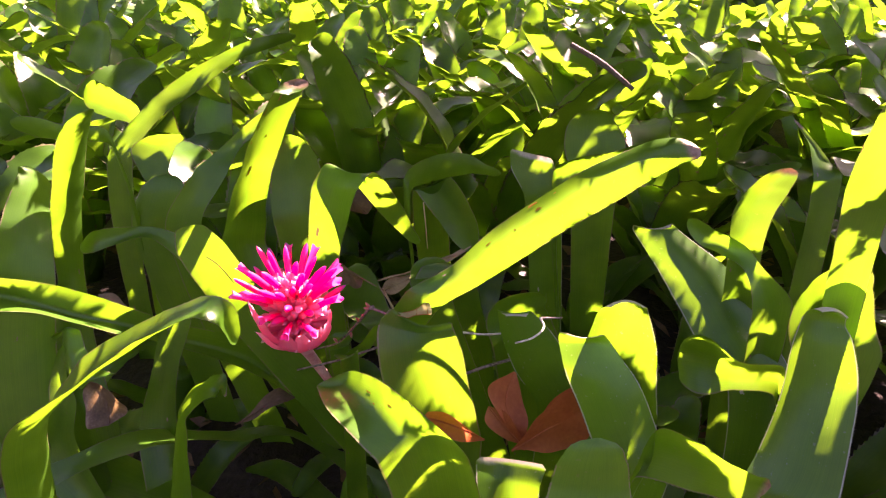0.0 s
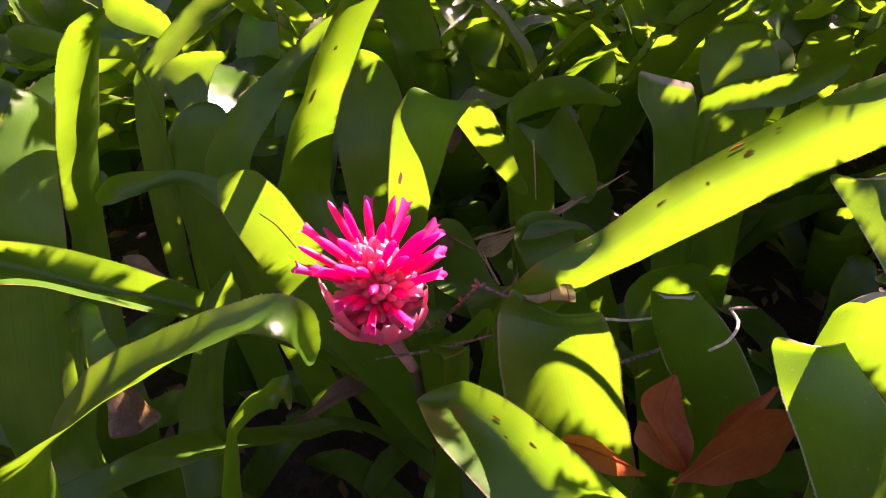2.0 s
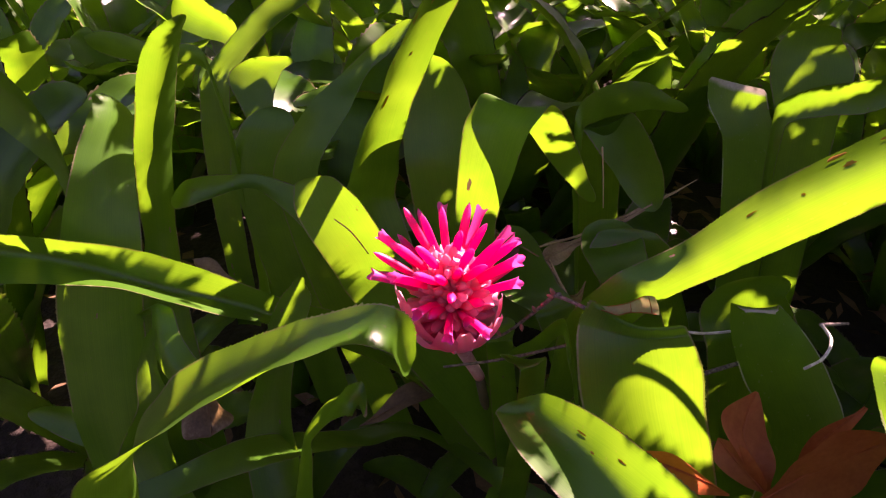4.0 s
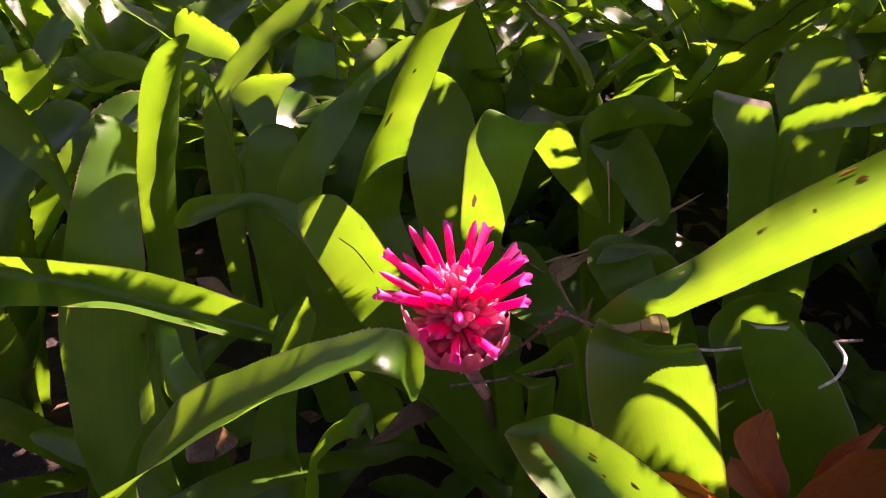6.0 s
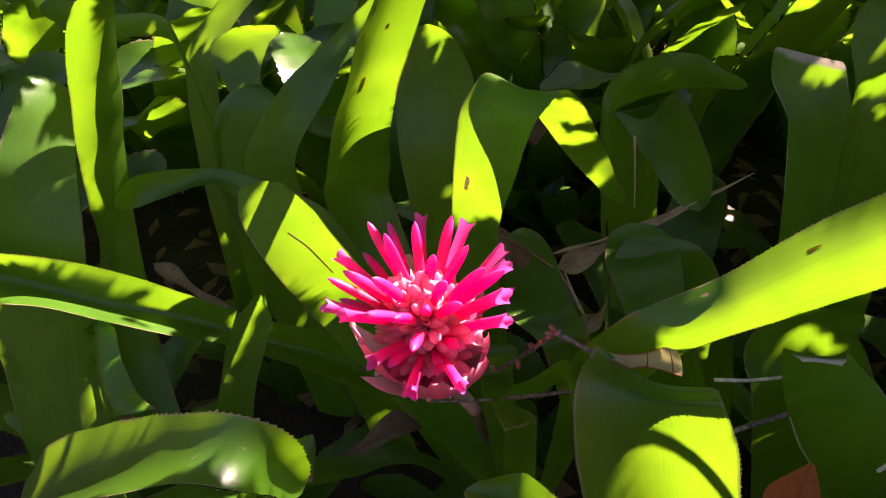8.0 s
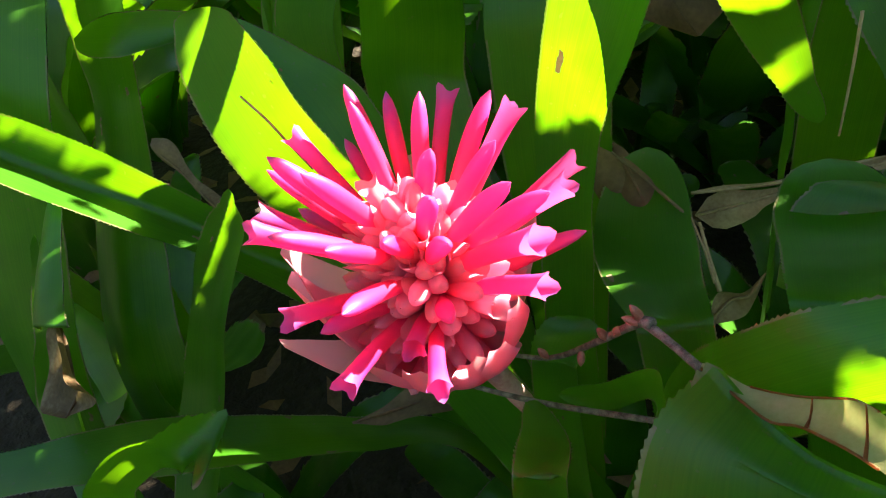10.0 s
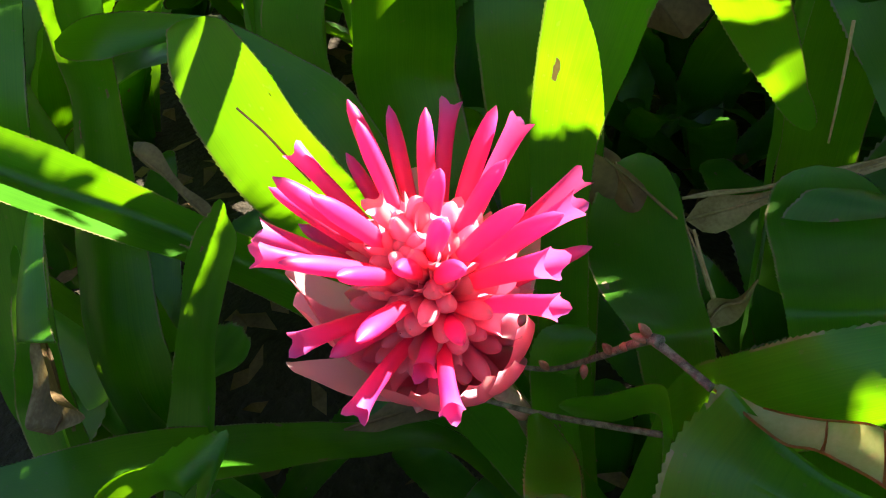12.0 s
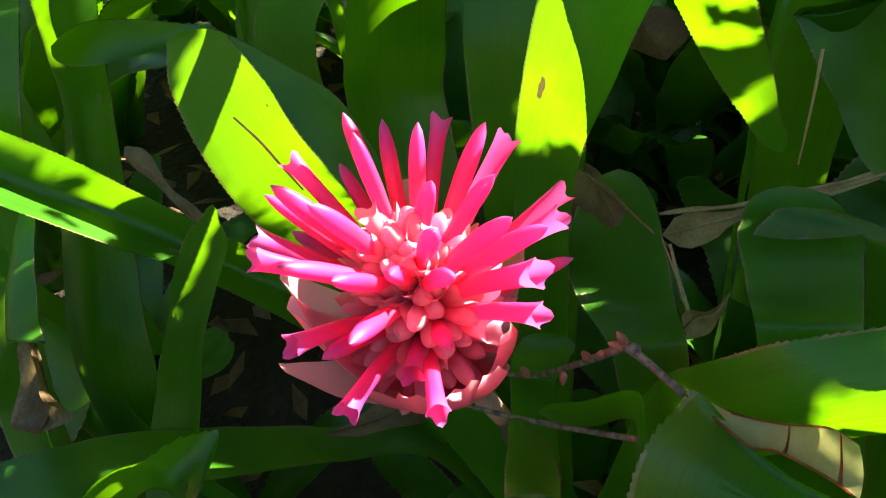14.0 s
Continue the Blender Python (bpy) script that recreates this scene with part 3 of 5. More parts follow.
leaf(right_front, [((0.130, 0.340, 0.120), (0.022, 0.000, 0.000)), ((0.110, 0.320, 0.352), (0.029, 0.000, 0.002)), ((0.111, 0.330, 0.378), (0.025, 0.000, -0.001)), ((0.112, 0.335, 0.397), (0.019, 0.000, -0.001))], tip=(0.114, 0.338, 0.408), cup=-0.2)
leaf(right_mid, [((0.120, 0.560, 0.080), (0.020, 0.000, 0.000)), ((0.130, 0.555, 0.258), (0.024, 0.000, 0.003)), ((0.109, 0.565, 0.300), (0.029, 0.000, 0.003)), ((0.091, 0.572, 0.333), (0.025, 0.000, 0.002)), ((0.078, 0.576, 0.356), (0.017, 0.000, 0.000))], cup=-0.2, curl=0.34, end='flat')
leaf(right_mid, [((0.120, 0.600, 0.080), (0.020, 0.000, 0.000)), ((0.094, 0.600, 0.300), (0.034, 0.000, 0.004)), ((0.086, 0.610, 0.323), (0.034, -0.000, 0.003)), ((0.085, 0.615, 0.339), (0.026, 0.000, 0.001))], tip=(0.099, 0.617, 0.356), cup=0.3)
leaf(right_side, [((0.300, 0.500, 0.080), (0.020, 0.000, 0.000)), ((0.325, 0.560, 0.283), (0.030, 0.000, 0.005)), ((0.301, 0.600, 0.326), (0.038, 0.000, 0.002)), ((0.270, 0.640, 0.372), (0.040, 0.000, -0.002)), ((0.228, 0.665, 0.409), (0.023, 0.000, 0.002))], cup=-0.2, curl=0.3, end='flat')
leaf(right_side, [((0.310, 0.550, 0.120), (0.012, 0.010, 0.000)), ((0.326, 0.580, 0.364), (0.018, 0.000, 0.006)), ((0.309, 0.600, 0.399), (0.008, 0.000, 0.002)), ((0.289, 0.615, 0.413), (0.013, -0.000, 0.004)), ((0.266, 0.625, 0.422), (0.007, 0.000, 0.007))], tip=(0.247, 0.630, 0.438), cup=0.35)
leaf(right_side, [((0.270, 0.360, 0.100), (0.022, 0.000, 0.000)), ((0.261, 0.370, 0.323), (0.038, 0.000, 0.002)), ((0.282, 0.400, 0.352), (0.033, 0.000, 0.004)), ((0.296, 0.425, 0.385), (0.028, 0.000, 0.004)), ((0.297, 0.440, 0.419), (0.022, -0.000, 0.001)), ((0.299, 0.450, 0.432), (0.017, 0.000, -0.004))], cup=0.3, end='flat', curl=0.25)
leaf(right_side, [((0.310, 0.480, 0.100), (0.022, 0.000, 0.000)), ((0.343, 0.490, 0.370), (0.037, -0.000, 0.002)), ((0.337, 0.500, 0.400), (0.036, 0.000, -0.001)), ((0.340, 0.510, 0.430), (0.026, 0.000, 0.001))], tip=(0.348, 0.515, 0.450), cup=0.3)
leaf(right_side, [((0.330, 0.490, 0.160), (0.000, 0.015, 0.010)), ((0.308, 0.500, 0.337), (0.001, 0.000, 0.015)), ((0.274, 0.510, 0.337), (-0.001, 0.000, 0.015)), ((0.249, 0.520, 0.339), (-0.003, 0.000, 0.031)), ((0.231, 0.523, 0.341), (-0.003, 0.000, 0.025))], tip=(0.224, 0.523, 0.341), cup=0.5)
leaf(right_side, [((0.320, 0.600, 0.140), (0.015, 0.000, 0.000)), ((0.305, 0.620, 0.415), (0.017, 0.000, -0.002)), ((0.310, 0.630, 0.448), (0.020, 0.000, -0.002)), ((0.326, 0.640, 0.471), (0.018, 0.000, -0.002))], tip=(0.344, 0.650, 0.487), cup=0.3, end='dry')
leaf(right_side, [((0.400, 0.660, 0.140), (0.015, 0.000, 0.000)), ((0.411, 0.700, 0.455), (0.014, 0.000, 0.004)), ((0.405, 0.720, 0.481), (0.013, 0.000, -0.008))], tip=(0.381, 0.740, 0.512), cup=0.2, end='dry')
leaf(right_side, [((0.360, 0.500, 0.150), (0.015, 0.000, 0.000)), ((0.336, 0.500, 0.481), (0.017, 0.000, 0.001)), ((0.331, 0.490, 0.527), (0.021, 0.000, 0.001)), ((0.323, 0.470, 0.574), (0.019, 0.000, -0.001))], tip=(0.319, 0.450, 0.629), cup=0.2)
leaf(back_left, [((-0.420, 0.800, 0.120), (0.015, 0.000, 0.000)), ((-0.430, 0.840, 0.403), (0.017, 0.000, 0.001)), ((-0.389, 0.870, 0.464), (0.014, 0.000, -0.003)), ((-0.346, 0.900, 0.497), (0.010, 0.000, -0.009)), ((-0.293, 0.930, 0.530), (0.009, 0.000, -0.005)), ((-0.245, 0.950, 0.547), (0.011, 0.000, -0.005))], tip=(-0.217, 0.970, 0.554), cup=0.2)
leaf(back_left, [((-0.360, 0.870, 0.180), (0.005, 0.000, 0.015)), ((-0.424, 0.890, 0.452), (0.007, 0.000, 0.013)), ((-0.452, 0.890, 0.468), (0.009, 0.000, 0.017)), ((-0.474, 0.890, 0.481), (0.012, 0.000, 0.016))], tip=(-0.482, 0.890, 0.493), cup=0.3)
leaf(back_left, [((-0.360, 0.740, 0.180), (0.000, 0.012, 0.012)), ((-0.381, 0.740, 0.464), (0.000, 0.000, 0.009)), ((-0.436, 0.740, 0.473), (0.002, 0.000, 0.009)), ((-0.467, 0.735, 0.482), (0.006, -0.000, 0.010))], tip=(-0.487, 0.730, 0.488), cup=-0.2)
leaf(back_left, [((-0.380, 0.780, 0.140), (0.015, 0.000, 0.000)), ((-0.364, 0.800, 0.388), (0.015, 0.000, 0.000)), ((-0.373, 0.810, 0.422), (0.023, 0.000, -0.007)), ((-0.362, 0.820, 0.440), (0.020, 0.000, -0.004))], tip=(-0.334, 0.820, 0.451), cup=0.3)
leaf(back_mid, [((-0.020, 0.800, 0.150), (0.000, -0.015, -0.010)), ((-0.044, 0.760, 0.409), (0.004, 0.000, -0.009)), ((-0.020, 0.820, 0.414), (-0.001, 0.000, -0.017)), ((0.027, 0.860, 0.410), (0.002, 0.000, -0.014)), ((0.053, 0.870, 0.399), (-0.000, 0.000, -0.007))], tip=(0.074, 0.880, 0.391), cup=-0.2)
leaf(back_right, [((0.150, 0.800, 0.120), (0.020, 0.000, 0.000)), ((0.128, 0.840, 0.375), (0.024, 0.000, 0.001)), ((0.114, 0.850, 0.408), (0.029, 0.000, -0.002)), ((0.111, 0.855, 0.425), (0.028, 0.000, -0.006))], cup=0.3, end='flat')
leaf(back_right, [((0.160, 0.780, 0.160), (0.000, -0.010, -0.015)), ((0.139, 0.800, 0.413), (0.006, 0.000, -0.010)), ((0.170, 0.800, 0.430), (0.006, 0.000, -0.013)), ((0.209, 0.800, 0.437), (0.006, 0.000, -0.014))], tip=(0.257, 0.800, 0.462), cup=0.3)
leaf(back_right, [((0.220, 0.900, 0.100), (0.022, 0.000, 0.000)), ((0.210, 0.930, 0.374), (0.034, 0.000, 0.001)), ((0.207, 0.940, 0.420), (0.043, 0.000, 0.001)), ((0.203, 0.950, 0.452), (0.028, 0.000, -0.001))], tip=(0.211, 0.950, 0.465), cup=0.2)
leaf(back_mid, [((-0.120, 0.700, 0.100), (0.020, 0.000, 0.000)), ((-0.160, 0.720, 0.374), (0.035, 0.000, 0.002)), ((-0.170, 0.740, 0.434), (0.029, 0.000, 0.001))], tip=(-0.177, 0.750, 0.476), cup=0.2)
leaf(back_mid, [((-0.200, 0.660, 0.100), (0.020, 0.000, 0.000)), ((-0.286, 0.680, 0.381), (0.020, 0.000, 0.001)), ((-0.255, 0.700, 0.445), (0.019, 0.000, 0.001)), ((-0.236, 0.720, 0.468), (0.010, 0.000, 0.000)), ((-0.213, 0.730, 0.488), (0.007, 0.000, -0.003))], tip=(-0.191, 0.740, 0.508), cup=0.2)
leaf(back_left, [((-0.280, 0.700, 0.100), (0.020, 0.000, 0.000)), ((-0.349, 0.740, 0.349), (0.027, 0.000, 0.001)), ((-0.338, 0.750, 0.396), (0.028, 0.000, -0.000))], tip=(-0.330, 0.760, 0.420), cup=-0.2)
leaf(right_mid, [((0.000, 0.600, 0.100), (0.020, 0.000, 0.000)), ((-0.056, 0.600, 0.318), (0.014, 0.000, 0.007)), ((-0.077, 0.640, 0.312), (0.022, 0.000, 0.008)), ((-0.089, 0.670, 0.315), (0.023, 0.000, 0.007))], tip=(-0.100, 0.710, 0.334), cup=0.2)
leaf(right_mid, [((0.080, 0.620, 0.100), (0.020, 0.000, 0.000)), ((-0.002, 0.620, 0.335), (0.017, 0.000, 0.007)), ((-0.007, 0.660, 0.335), (0.021, 0.000, 0.009)), ((-0.012, 0.700, 0.333), (0.023, 0.000, 0.007))], tip=(-0.019, 0.720, 0.340), cup=0.15)
leaf(flowering, [((-0.085, 0.600, 0.140), (0.012, 0.000, 0.000)), ((-0.099, 0.580, 0.301), (0.010, 0.000, 0.003)), ((-0.100, 0.600, 0.302), (0.011, 0.000, -0.001))], tip=(-0.094, 0.610, 0.304), cup=0.3)
leaf(flowering, [((-0.085, 0.570, 0.100), (0.012, 0.000, 0.000)), ((-0.073, 0.500, 0.348), (0.008, 0.000, 0.006)), ((-0.083, 0.530, 0.328), (0.008, 0.000, 0.001))], tip=(-0.094, 0.550, 0.316), cup=0.3)
leaf(front, [((-0.020, 0.520, 0.140), (0.000, 0.012, 0.000)), ((-0.052, 0.550, 0.341), (-0.000, 0.000, 0.008)), ((-0.074, 0.565, 0.311), (-0.002, 0.000, 0.006))], tip=(-0.092, 0.570, 0.298), cup=0.2)
leaf(left_back, [((-0.200, 0.550, 0.080), (0.020, 0.000, 0.000)), ((-0.357, 0.540, 0.158), (0.040, 0.000, 0.024)), ((-0.449, 0.570, 0.164), (0.040, 0.000, 0.022))], tip=(-0.561, 0.600, 0.153), cup=0.2)
leaf(back_mid, [((0.000, 0.840, 0.160), (0.020, 0.000, 0.000)), ((-0.018, 0.800, 0.402), (0.022, 0.000, 0.009)), ((0.014, 0.790, 0.366), (0.020, 0.000, 0.008))], tip=(0.038, 0.780, 0.320), cup=-0.2)
leaf(left_front, [((-0.300, 0.460, 0.160), (0.012, 0.000, 0.000)), ((-0.370, 0.500, 0.219), (0.026, 0.000, 0.015)), ((-0.355, 0.510, 0.272), (0.014, 0.000, 0.006)), ((-0.360, 0.520, 0.294), (0.009, 0.000, 0.004))], tip=(-0.353, 0.530, 0.328), cup=0.3)
leaf(right_mid, [((0.060, 0.660, 0.100), (0.020, 0.000, 0.000)), ((0.028, 0.660, 0.265), (0.032, -0.005, 0.004)), ((0.015, 0.672, 0.303), (0.033, -0.007, 0.004)), ((0.007, 0.682, 0.324), (0.035, -0.007, 0.005)), ((0.003, 0.691, 0.339), (0.026, -0.007, 0.005))], tip=(0.001, 0.700, 0.344), cup=0.12)
leaf(left_front, [((-0.400, 0.560, 0.300), (0.004, 0.000, 0.002)), ((-0.354, 0.546, 0.335), (0.010, -0.002, 0.003)), ((-0.342, 0.528, 0.322), (0.013, -0.002, 0.005)), ((-0.325, 0.510, 0.313), (0.017, -0.002, 0.007)), ((-0.306, 0.498, 0.312), (0.020, -0.002, 0.011))], cup=0.35, end='trimmed')

# the papery brown-veined strip along the worn end of the broad front leaf
strip, _ = spline([(*c, *l) for c, l in [((-0.041, 0.533, 0.378), (0.000, -0.001, 0.000)), ((-0.034, 0.532, 0.376), (-0.000, -0.002, 0.000)), ((-0.029, 0.529, 0.377), (-0.000, -0.003, -0.000)), ((-0.022, 0.526, 0.379), (0.000, -0.004, -0.001)), ((-0.016, 0.524, 0.383), (0.000, -0.004, -0.001)), ((-0.010, 0.520, 0.388), (0.000, -0.005, -0.002)), ((-0.006, 0.516, 0.392), (0.001, -0.005, -0.003)), ((-0.002, 0.512, 0.394), (0.001, -0.005, -0.003))]], 30)
dried_end = part("dried_end", blade(strip, 0.25, "point", teeth=False, seed=77, wave=0.0016), PAPER, blades[14][0], "papery tan dried leaf end with brown veins")
part("vein", tube([Vector(r[:3]) + Vector(r[3:]) for r in strip[::4]], [0.0004] * 8, 6), SCAR, blades[14][0])
part("vein", tube([Vector(r[:3]) - Vector(r[3:]) for r in strip[8::4]], [0.0003] * 6, 6), SCAR, blades[14][0])
for k in (17, 26):
    c, l = Vector(strip[k][:3]), Vector(strip[k][3:])
    part("vein", tube([c - l, c + Vector((0.0006, 0, -0.0012)), c + l], [0.0002, 0.0003, 0.0005], 6), SCAR, blades[14][0])

# ---- fallen leaves ----
fallen("dead_leaf", DEAD_RED, [((0.084, 0.500, 0.265), (0.005, 0.000, 0.000)), ((0.071, 0.515, 0.295), (0.019, 0.000, -0.012))], (0.078, 0.535, 0.314), "copper-red dead leaf lying among green bromeliad leaves", "dead leaf", 0.2)
fallen("dead_leaf", DEAD_RED, [((0.078, 0.497, 0.268), (0.006, 0.000, 0.004)), ((0.061, 0.507, 0.282), (0.009, 0.000, 0.006))], (0.054, 0.515, 0.288), "copper-red dead leaf lying among green bromeliad leaves", "dead leaf", 0.2)
fallen("dead_leaf", DEAD_RED, [((0.084, 0.487, 0.266), (0.003, 0.000, -0.004)), ((0.108, 0.497, 0.274), (0.007, 0.000, -0.021)), ((0.140, 0.505, 0.290), (0.009, 0.000, -0.026))], (0.159, 0.510, 0.308), "copper-red dead leaf lying among green bromeliad leaves", "dead leaf", 0.2)
fallen("dead_leaf", DEAD_RED, [((0.108, 0.505, 0.266), (0.006, 0.000, -0.002)), ((0.117, 0.515, 0.286), (0.010, 0.000, -0.004))], (0.144, 0.530, 0.314), "copper-red dead leaf lying among green bromeliad leaves", "dead leaf", 0.2)
fallen("dead_leaf", DEAD_RED, [((0.003, 0.472, 0.304), (0.003, 0.000, -0.010)), ((0.024, 0.468, 0.299), (0.005, 0.000, -0.013))], (0.049, 0.462, 0.295), "dull red dead leaf under a sunlit green leaf", "dead leaf", 0.2)
fallen("dead_leaf", DEAD_BROWN, [((-0.150, 0.617, 0.220), (-0.001, 0.009, 0.000)), ((-0.179, 0.595, 0.220), (-0.004, 0.013, 0.000))], (-0.217, 0.576, 0.200), "brown curled dead leaf lying in shade", "dead leaf", 0.2)
fallen("dead_leaf", DEAD_BROWN, [((-0.120, 0.720, 0.320), (0.007, 0.000, 0.003)), ((-0.109, 0.710, 0.305), (0.012, 0.000, 0.005))], (-0.100, 0.700, 0.289), "brown crumpled dead leaf hanging in shade", "dead leaf", 0.5)
fallen("dead_leaf", DRIED, [((-0.314, 0.500, 0.304), (0.010, -0.002, 0.005)), ((-0.302, 0.488, 0.296), (0.020, -0.006, 0.009)), ((-0.296, 0.481, 0.281), (0.017, 0.005, 0.006))], (-0.293, 0.477, 0.279), "papery brown dried leaf end hanging in shade", "dead leaf", -0.25)
fallen("dead_leaf", TAN, [((-0.300, 0.600, 0.313), (-0.004, 0.000, -0.002)), ((-0.333, 0.610, 0.323), (-0.003, 0.000, -0.003)), ((-0.353, 0.615, 0.333), (-0.008, 0.000, -0.005))], (-0.362, 0.617, 0.334), "dry brown rolled leaf strip hanging in shade", "dead leaf", 0.6)
fallen("dead_leaf", STRAW, [((-0.068, 0.714, 0.298), (0.003, -0.002, -0.004)), ((-0.060, 0.718, 0.300), (0.003, -0.004, -0.009)), ((-0.047, 0.725, 0.303), (0.003, -0.003, -0.006)), ((-0.039, 0.734, 0.304), (0.001, -0.001, -0.004)), ((-0.022, 0.749, 0.307), (0.001, -0.001, -0.003)), ((-0.002, 0.761, 0.313), (0.001, -0.001, -0.003)), ((0.014, 0.774, 0.316), (0.001, -0.001, -0.003))], (0.077, 0.800, 0.348), "long dry straw-coloured leaf stalk among green leaves", "dead leaf", 0.5)
fallen("dead_leaf", STRAW, [((-0.066, 0.718, 0.311), (0.000, 0.000, -0.001)), ((-0.040, 0.735, 0.311), (0.001, 0.000, -0.001)), ((-0.016, 0.753, 0.315), (0.001, 0.000, -0.001))], (0.021, 0.782, 0.319), "thin dry straw-coloured leaf strip", "dead leaf", 0.4)
fallen("dead_leaf", STRAW, [((-0.046, 0.655, 0.282), (0.003, 0.000, -0.003)), ((-0.041, 0.660, 0.289), (0.007, 0.000, -0.006)), ((-0.035, 0.663, 0.293), (0.003, 0.000, -0.002))], (-0.031, 0.667, 0.307), "crumpled pale dry leaf scrap", "dead leaf", 0.6)
fallen("dead_leaf", DEAD_BROWN, [((-0.120, 0.705, 0.326), (0.006, 0.000, 0.003)), ((-0.109, 0.695, 0.317), (0.011, 0.003, 0.004))], (-0.104, 0.690, 0.297), "brown curled dead leaf hanging in shade", "dead leaf", 0.5)
fallen("dead_leaf", DEAD_BROWN, [((-0.107, 0.700, 0.327), (0.004, 0.000, 0.002)), ((-0.097, 0.690, 0.320), (0.007, 0.003, 0.003))], (-0.089, 0.685, 0.310), "narrow brown curled dead leaf in shade", "dead leaf", 0.5)
fallen("dead_leaf", DEAD_BROWN, [((-0.131, 0.860, 0.363), (0.020, 0.000, 0.006)), ((-0.120, 0.850, 0.353), (0.026, 0.000, 0.006))], (-0.105, 0.840, 0.342), "dark brown dead leaf in deep shade", "dead leaf", 0.5)

# ---- twigs ----
stick = twig("twig", TWIG, [(-0.121, 0.575, 0.304), (-0.098, 0.572, 0.315), (-0.077, 0.562, 0.343), (-0.061, 0.552, 0.369), (-0.058, 0.550, 0.371)], [0.0009, 0.0011, 0.0013, 0.0017, 0.002], "thin dark twig with small red buds")
bud(stick, (-0.098, 0.571, 0.316), (-0.101, 0.568, 0.323))
bud(stick, (-0.083, 0.565, 0.333), (-0.082, 0.562, 0.328))
bud(stick, (-0.073, 0.560, 0.348), (-0.076, 0.557, 0.355))
bud(stick, (-0.068, 0.557, 0.357), (-0.070, 0.554, 0.359))
bud(stick, (-0.061, 0.553, 0.367), (-0.067, 0.550, 0.370))
bud(stick, (-0.061, 0.553, 0.368), (-0.065, 0.550, 0.376))
part("branch_stub", tube([(-0.061, 0.552, 0.369), (-0.052, 0.547, 0.369), (-0.041, 0.541, 0.368)], [0.0016, 0.0013, 0.0014], 10), TWIG, stick)
stick = twig("twig", TWIG, [(-0.141, 0.570, 0.281), (-0.096, 0.560, 0.302), (-0.048, 0.550, 0.329)], [0.001, 0.0012, 0.0012], "thin dark twig in deep shade")
stick = twig("twig", STRAW, [(-0.023, 0.740, 0.402), (-0.020, 0.735, 0.378), (-0.017, 0.730, 0.347)], [0.0008, 0.0007, 0.0005], "thin dry stalk standing upright")
stick = twig("twig", SUNLIT_TWIG, [(0.070, 0.468, 0.391), (0.086, 0.485, 0.386), (0.097, 0.505, 0.384), (0.095, 0.517, 0.386)], [0.0008, 0.0009, 0.001, 0.001], "crooked pale bare twig end in sunlight")
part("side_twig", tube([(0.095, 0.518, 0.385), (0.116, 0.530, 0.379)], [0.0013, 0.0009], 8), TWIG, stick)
stick = twig("twig", SUNLIT_TWIG, [(0.028, 0.565, 0.337), (0.051, 0.580, 0.326), (0.079, 0.595, 0.320)], [0.0011, 0.0011, 0.001], "pale bare twig between two leaves")
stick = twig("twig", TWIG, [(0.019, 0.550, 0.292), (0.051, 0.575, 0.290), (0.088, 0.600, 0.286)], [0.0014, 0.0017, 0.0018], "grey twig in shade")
stick = twig("tendril", BUD, [(-0.2141, 0.5590, 0.4137), (-0.2048, 0.5597, 0.4057), (-0.1989, 0.5619, 0.3957), (-0.1940, 0.5662, 0.3832)], [0.0004, 0.0005, 0.0005, 0.0004], "thin red-brown dry thread lying on a leaf")

stick = twig("dry_stem", TAN, [(-0.115, 0.700, 0.333), (-0.096, 0.690, 0.329), (-0.076, 0.680, 0.323), (-0.061, 0.670, 0.321)], [0.0006, 0.0008, 0.0008, 0.0006], "thin dry brown stem in shade")
stick = twig("dry_stem", STRAW, [(-0.063, 0.665, 0.328), (-0.056, 0.660, 0.315), (-0.047, 0.650, 0.304)], [0.0007, 0.0010, 0.0012], "thin pale dry stem in shade")
part("strand", tube([(-0.067, 0.666, 0.329), (-0.058, 0.660, 0.317), (-0.050, 0.651, 0.307)], [0.0004, 0.0006, 0.0007], 6), STRAW, stick)

scar(2, 0.738, 0.070, 0.0106, 0.0031, 0)
scar(2, 0.743, 0.250, 0.0069, 0.0030, 1)
scar(2, 0.634, 0.250, 0.0070, 0.0016, 2)
scar(2, 0.688, 0.375, 0.0026, 0.0018, 3)
scar(2, 0.782, 0.125, 0.0032, 0.0020, 4)
scar(3, 0.937, 0.500, 0.0119, 0.0034, 6)
scar(3, 0.911, 0.125, 0.0098, 0.0034, 8)
scar(3, 0.880, 0.125, 0.0078, 0.0023, 9)
scar(3, 0.848, 0.125, 0.0064, 0.0020, 10)
scar(3, 0.749, 0.500, 0.0179, 0.0029, 11)
scar(13, 0.866, 0.750, 0.0070, 0.0018, 12)
scar(13, 0.832, 0.625, 0.0035, 0.0018, 13)
scar(13, 0.798, 0.750, 0.0059, 0.0018, 14)
scar(6, 0.706, 0.375, 0.0022, 0.0014, 15)
scar(0, 0.887, 0.875, 0.0014, 0.0008, 16)
scar(3, 0.843, 0.625, 0.0043, 0.0018, 18)

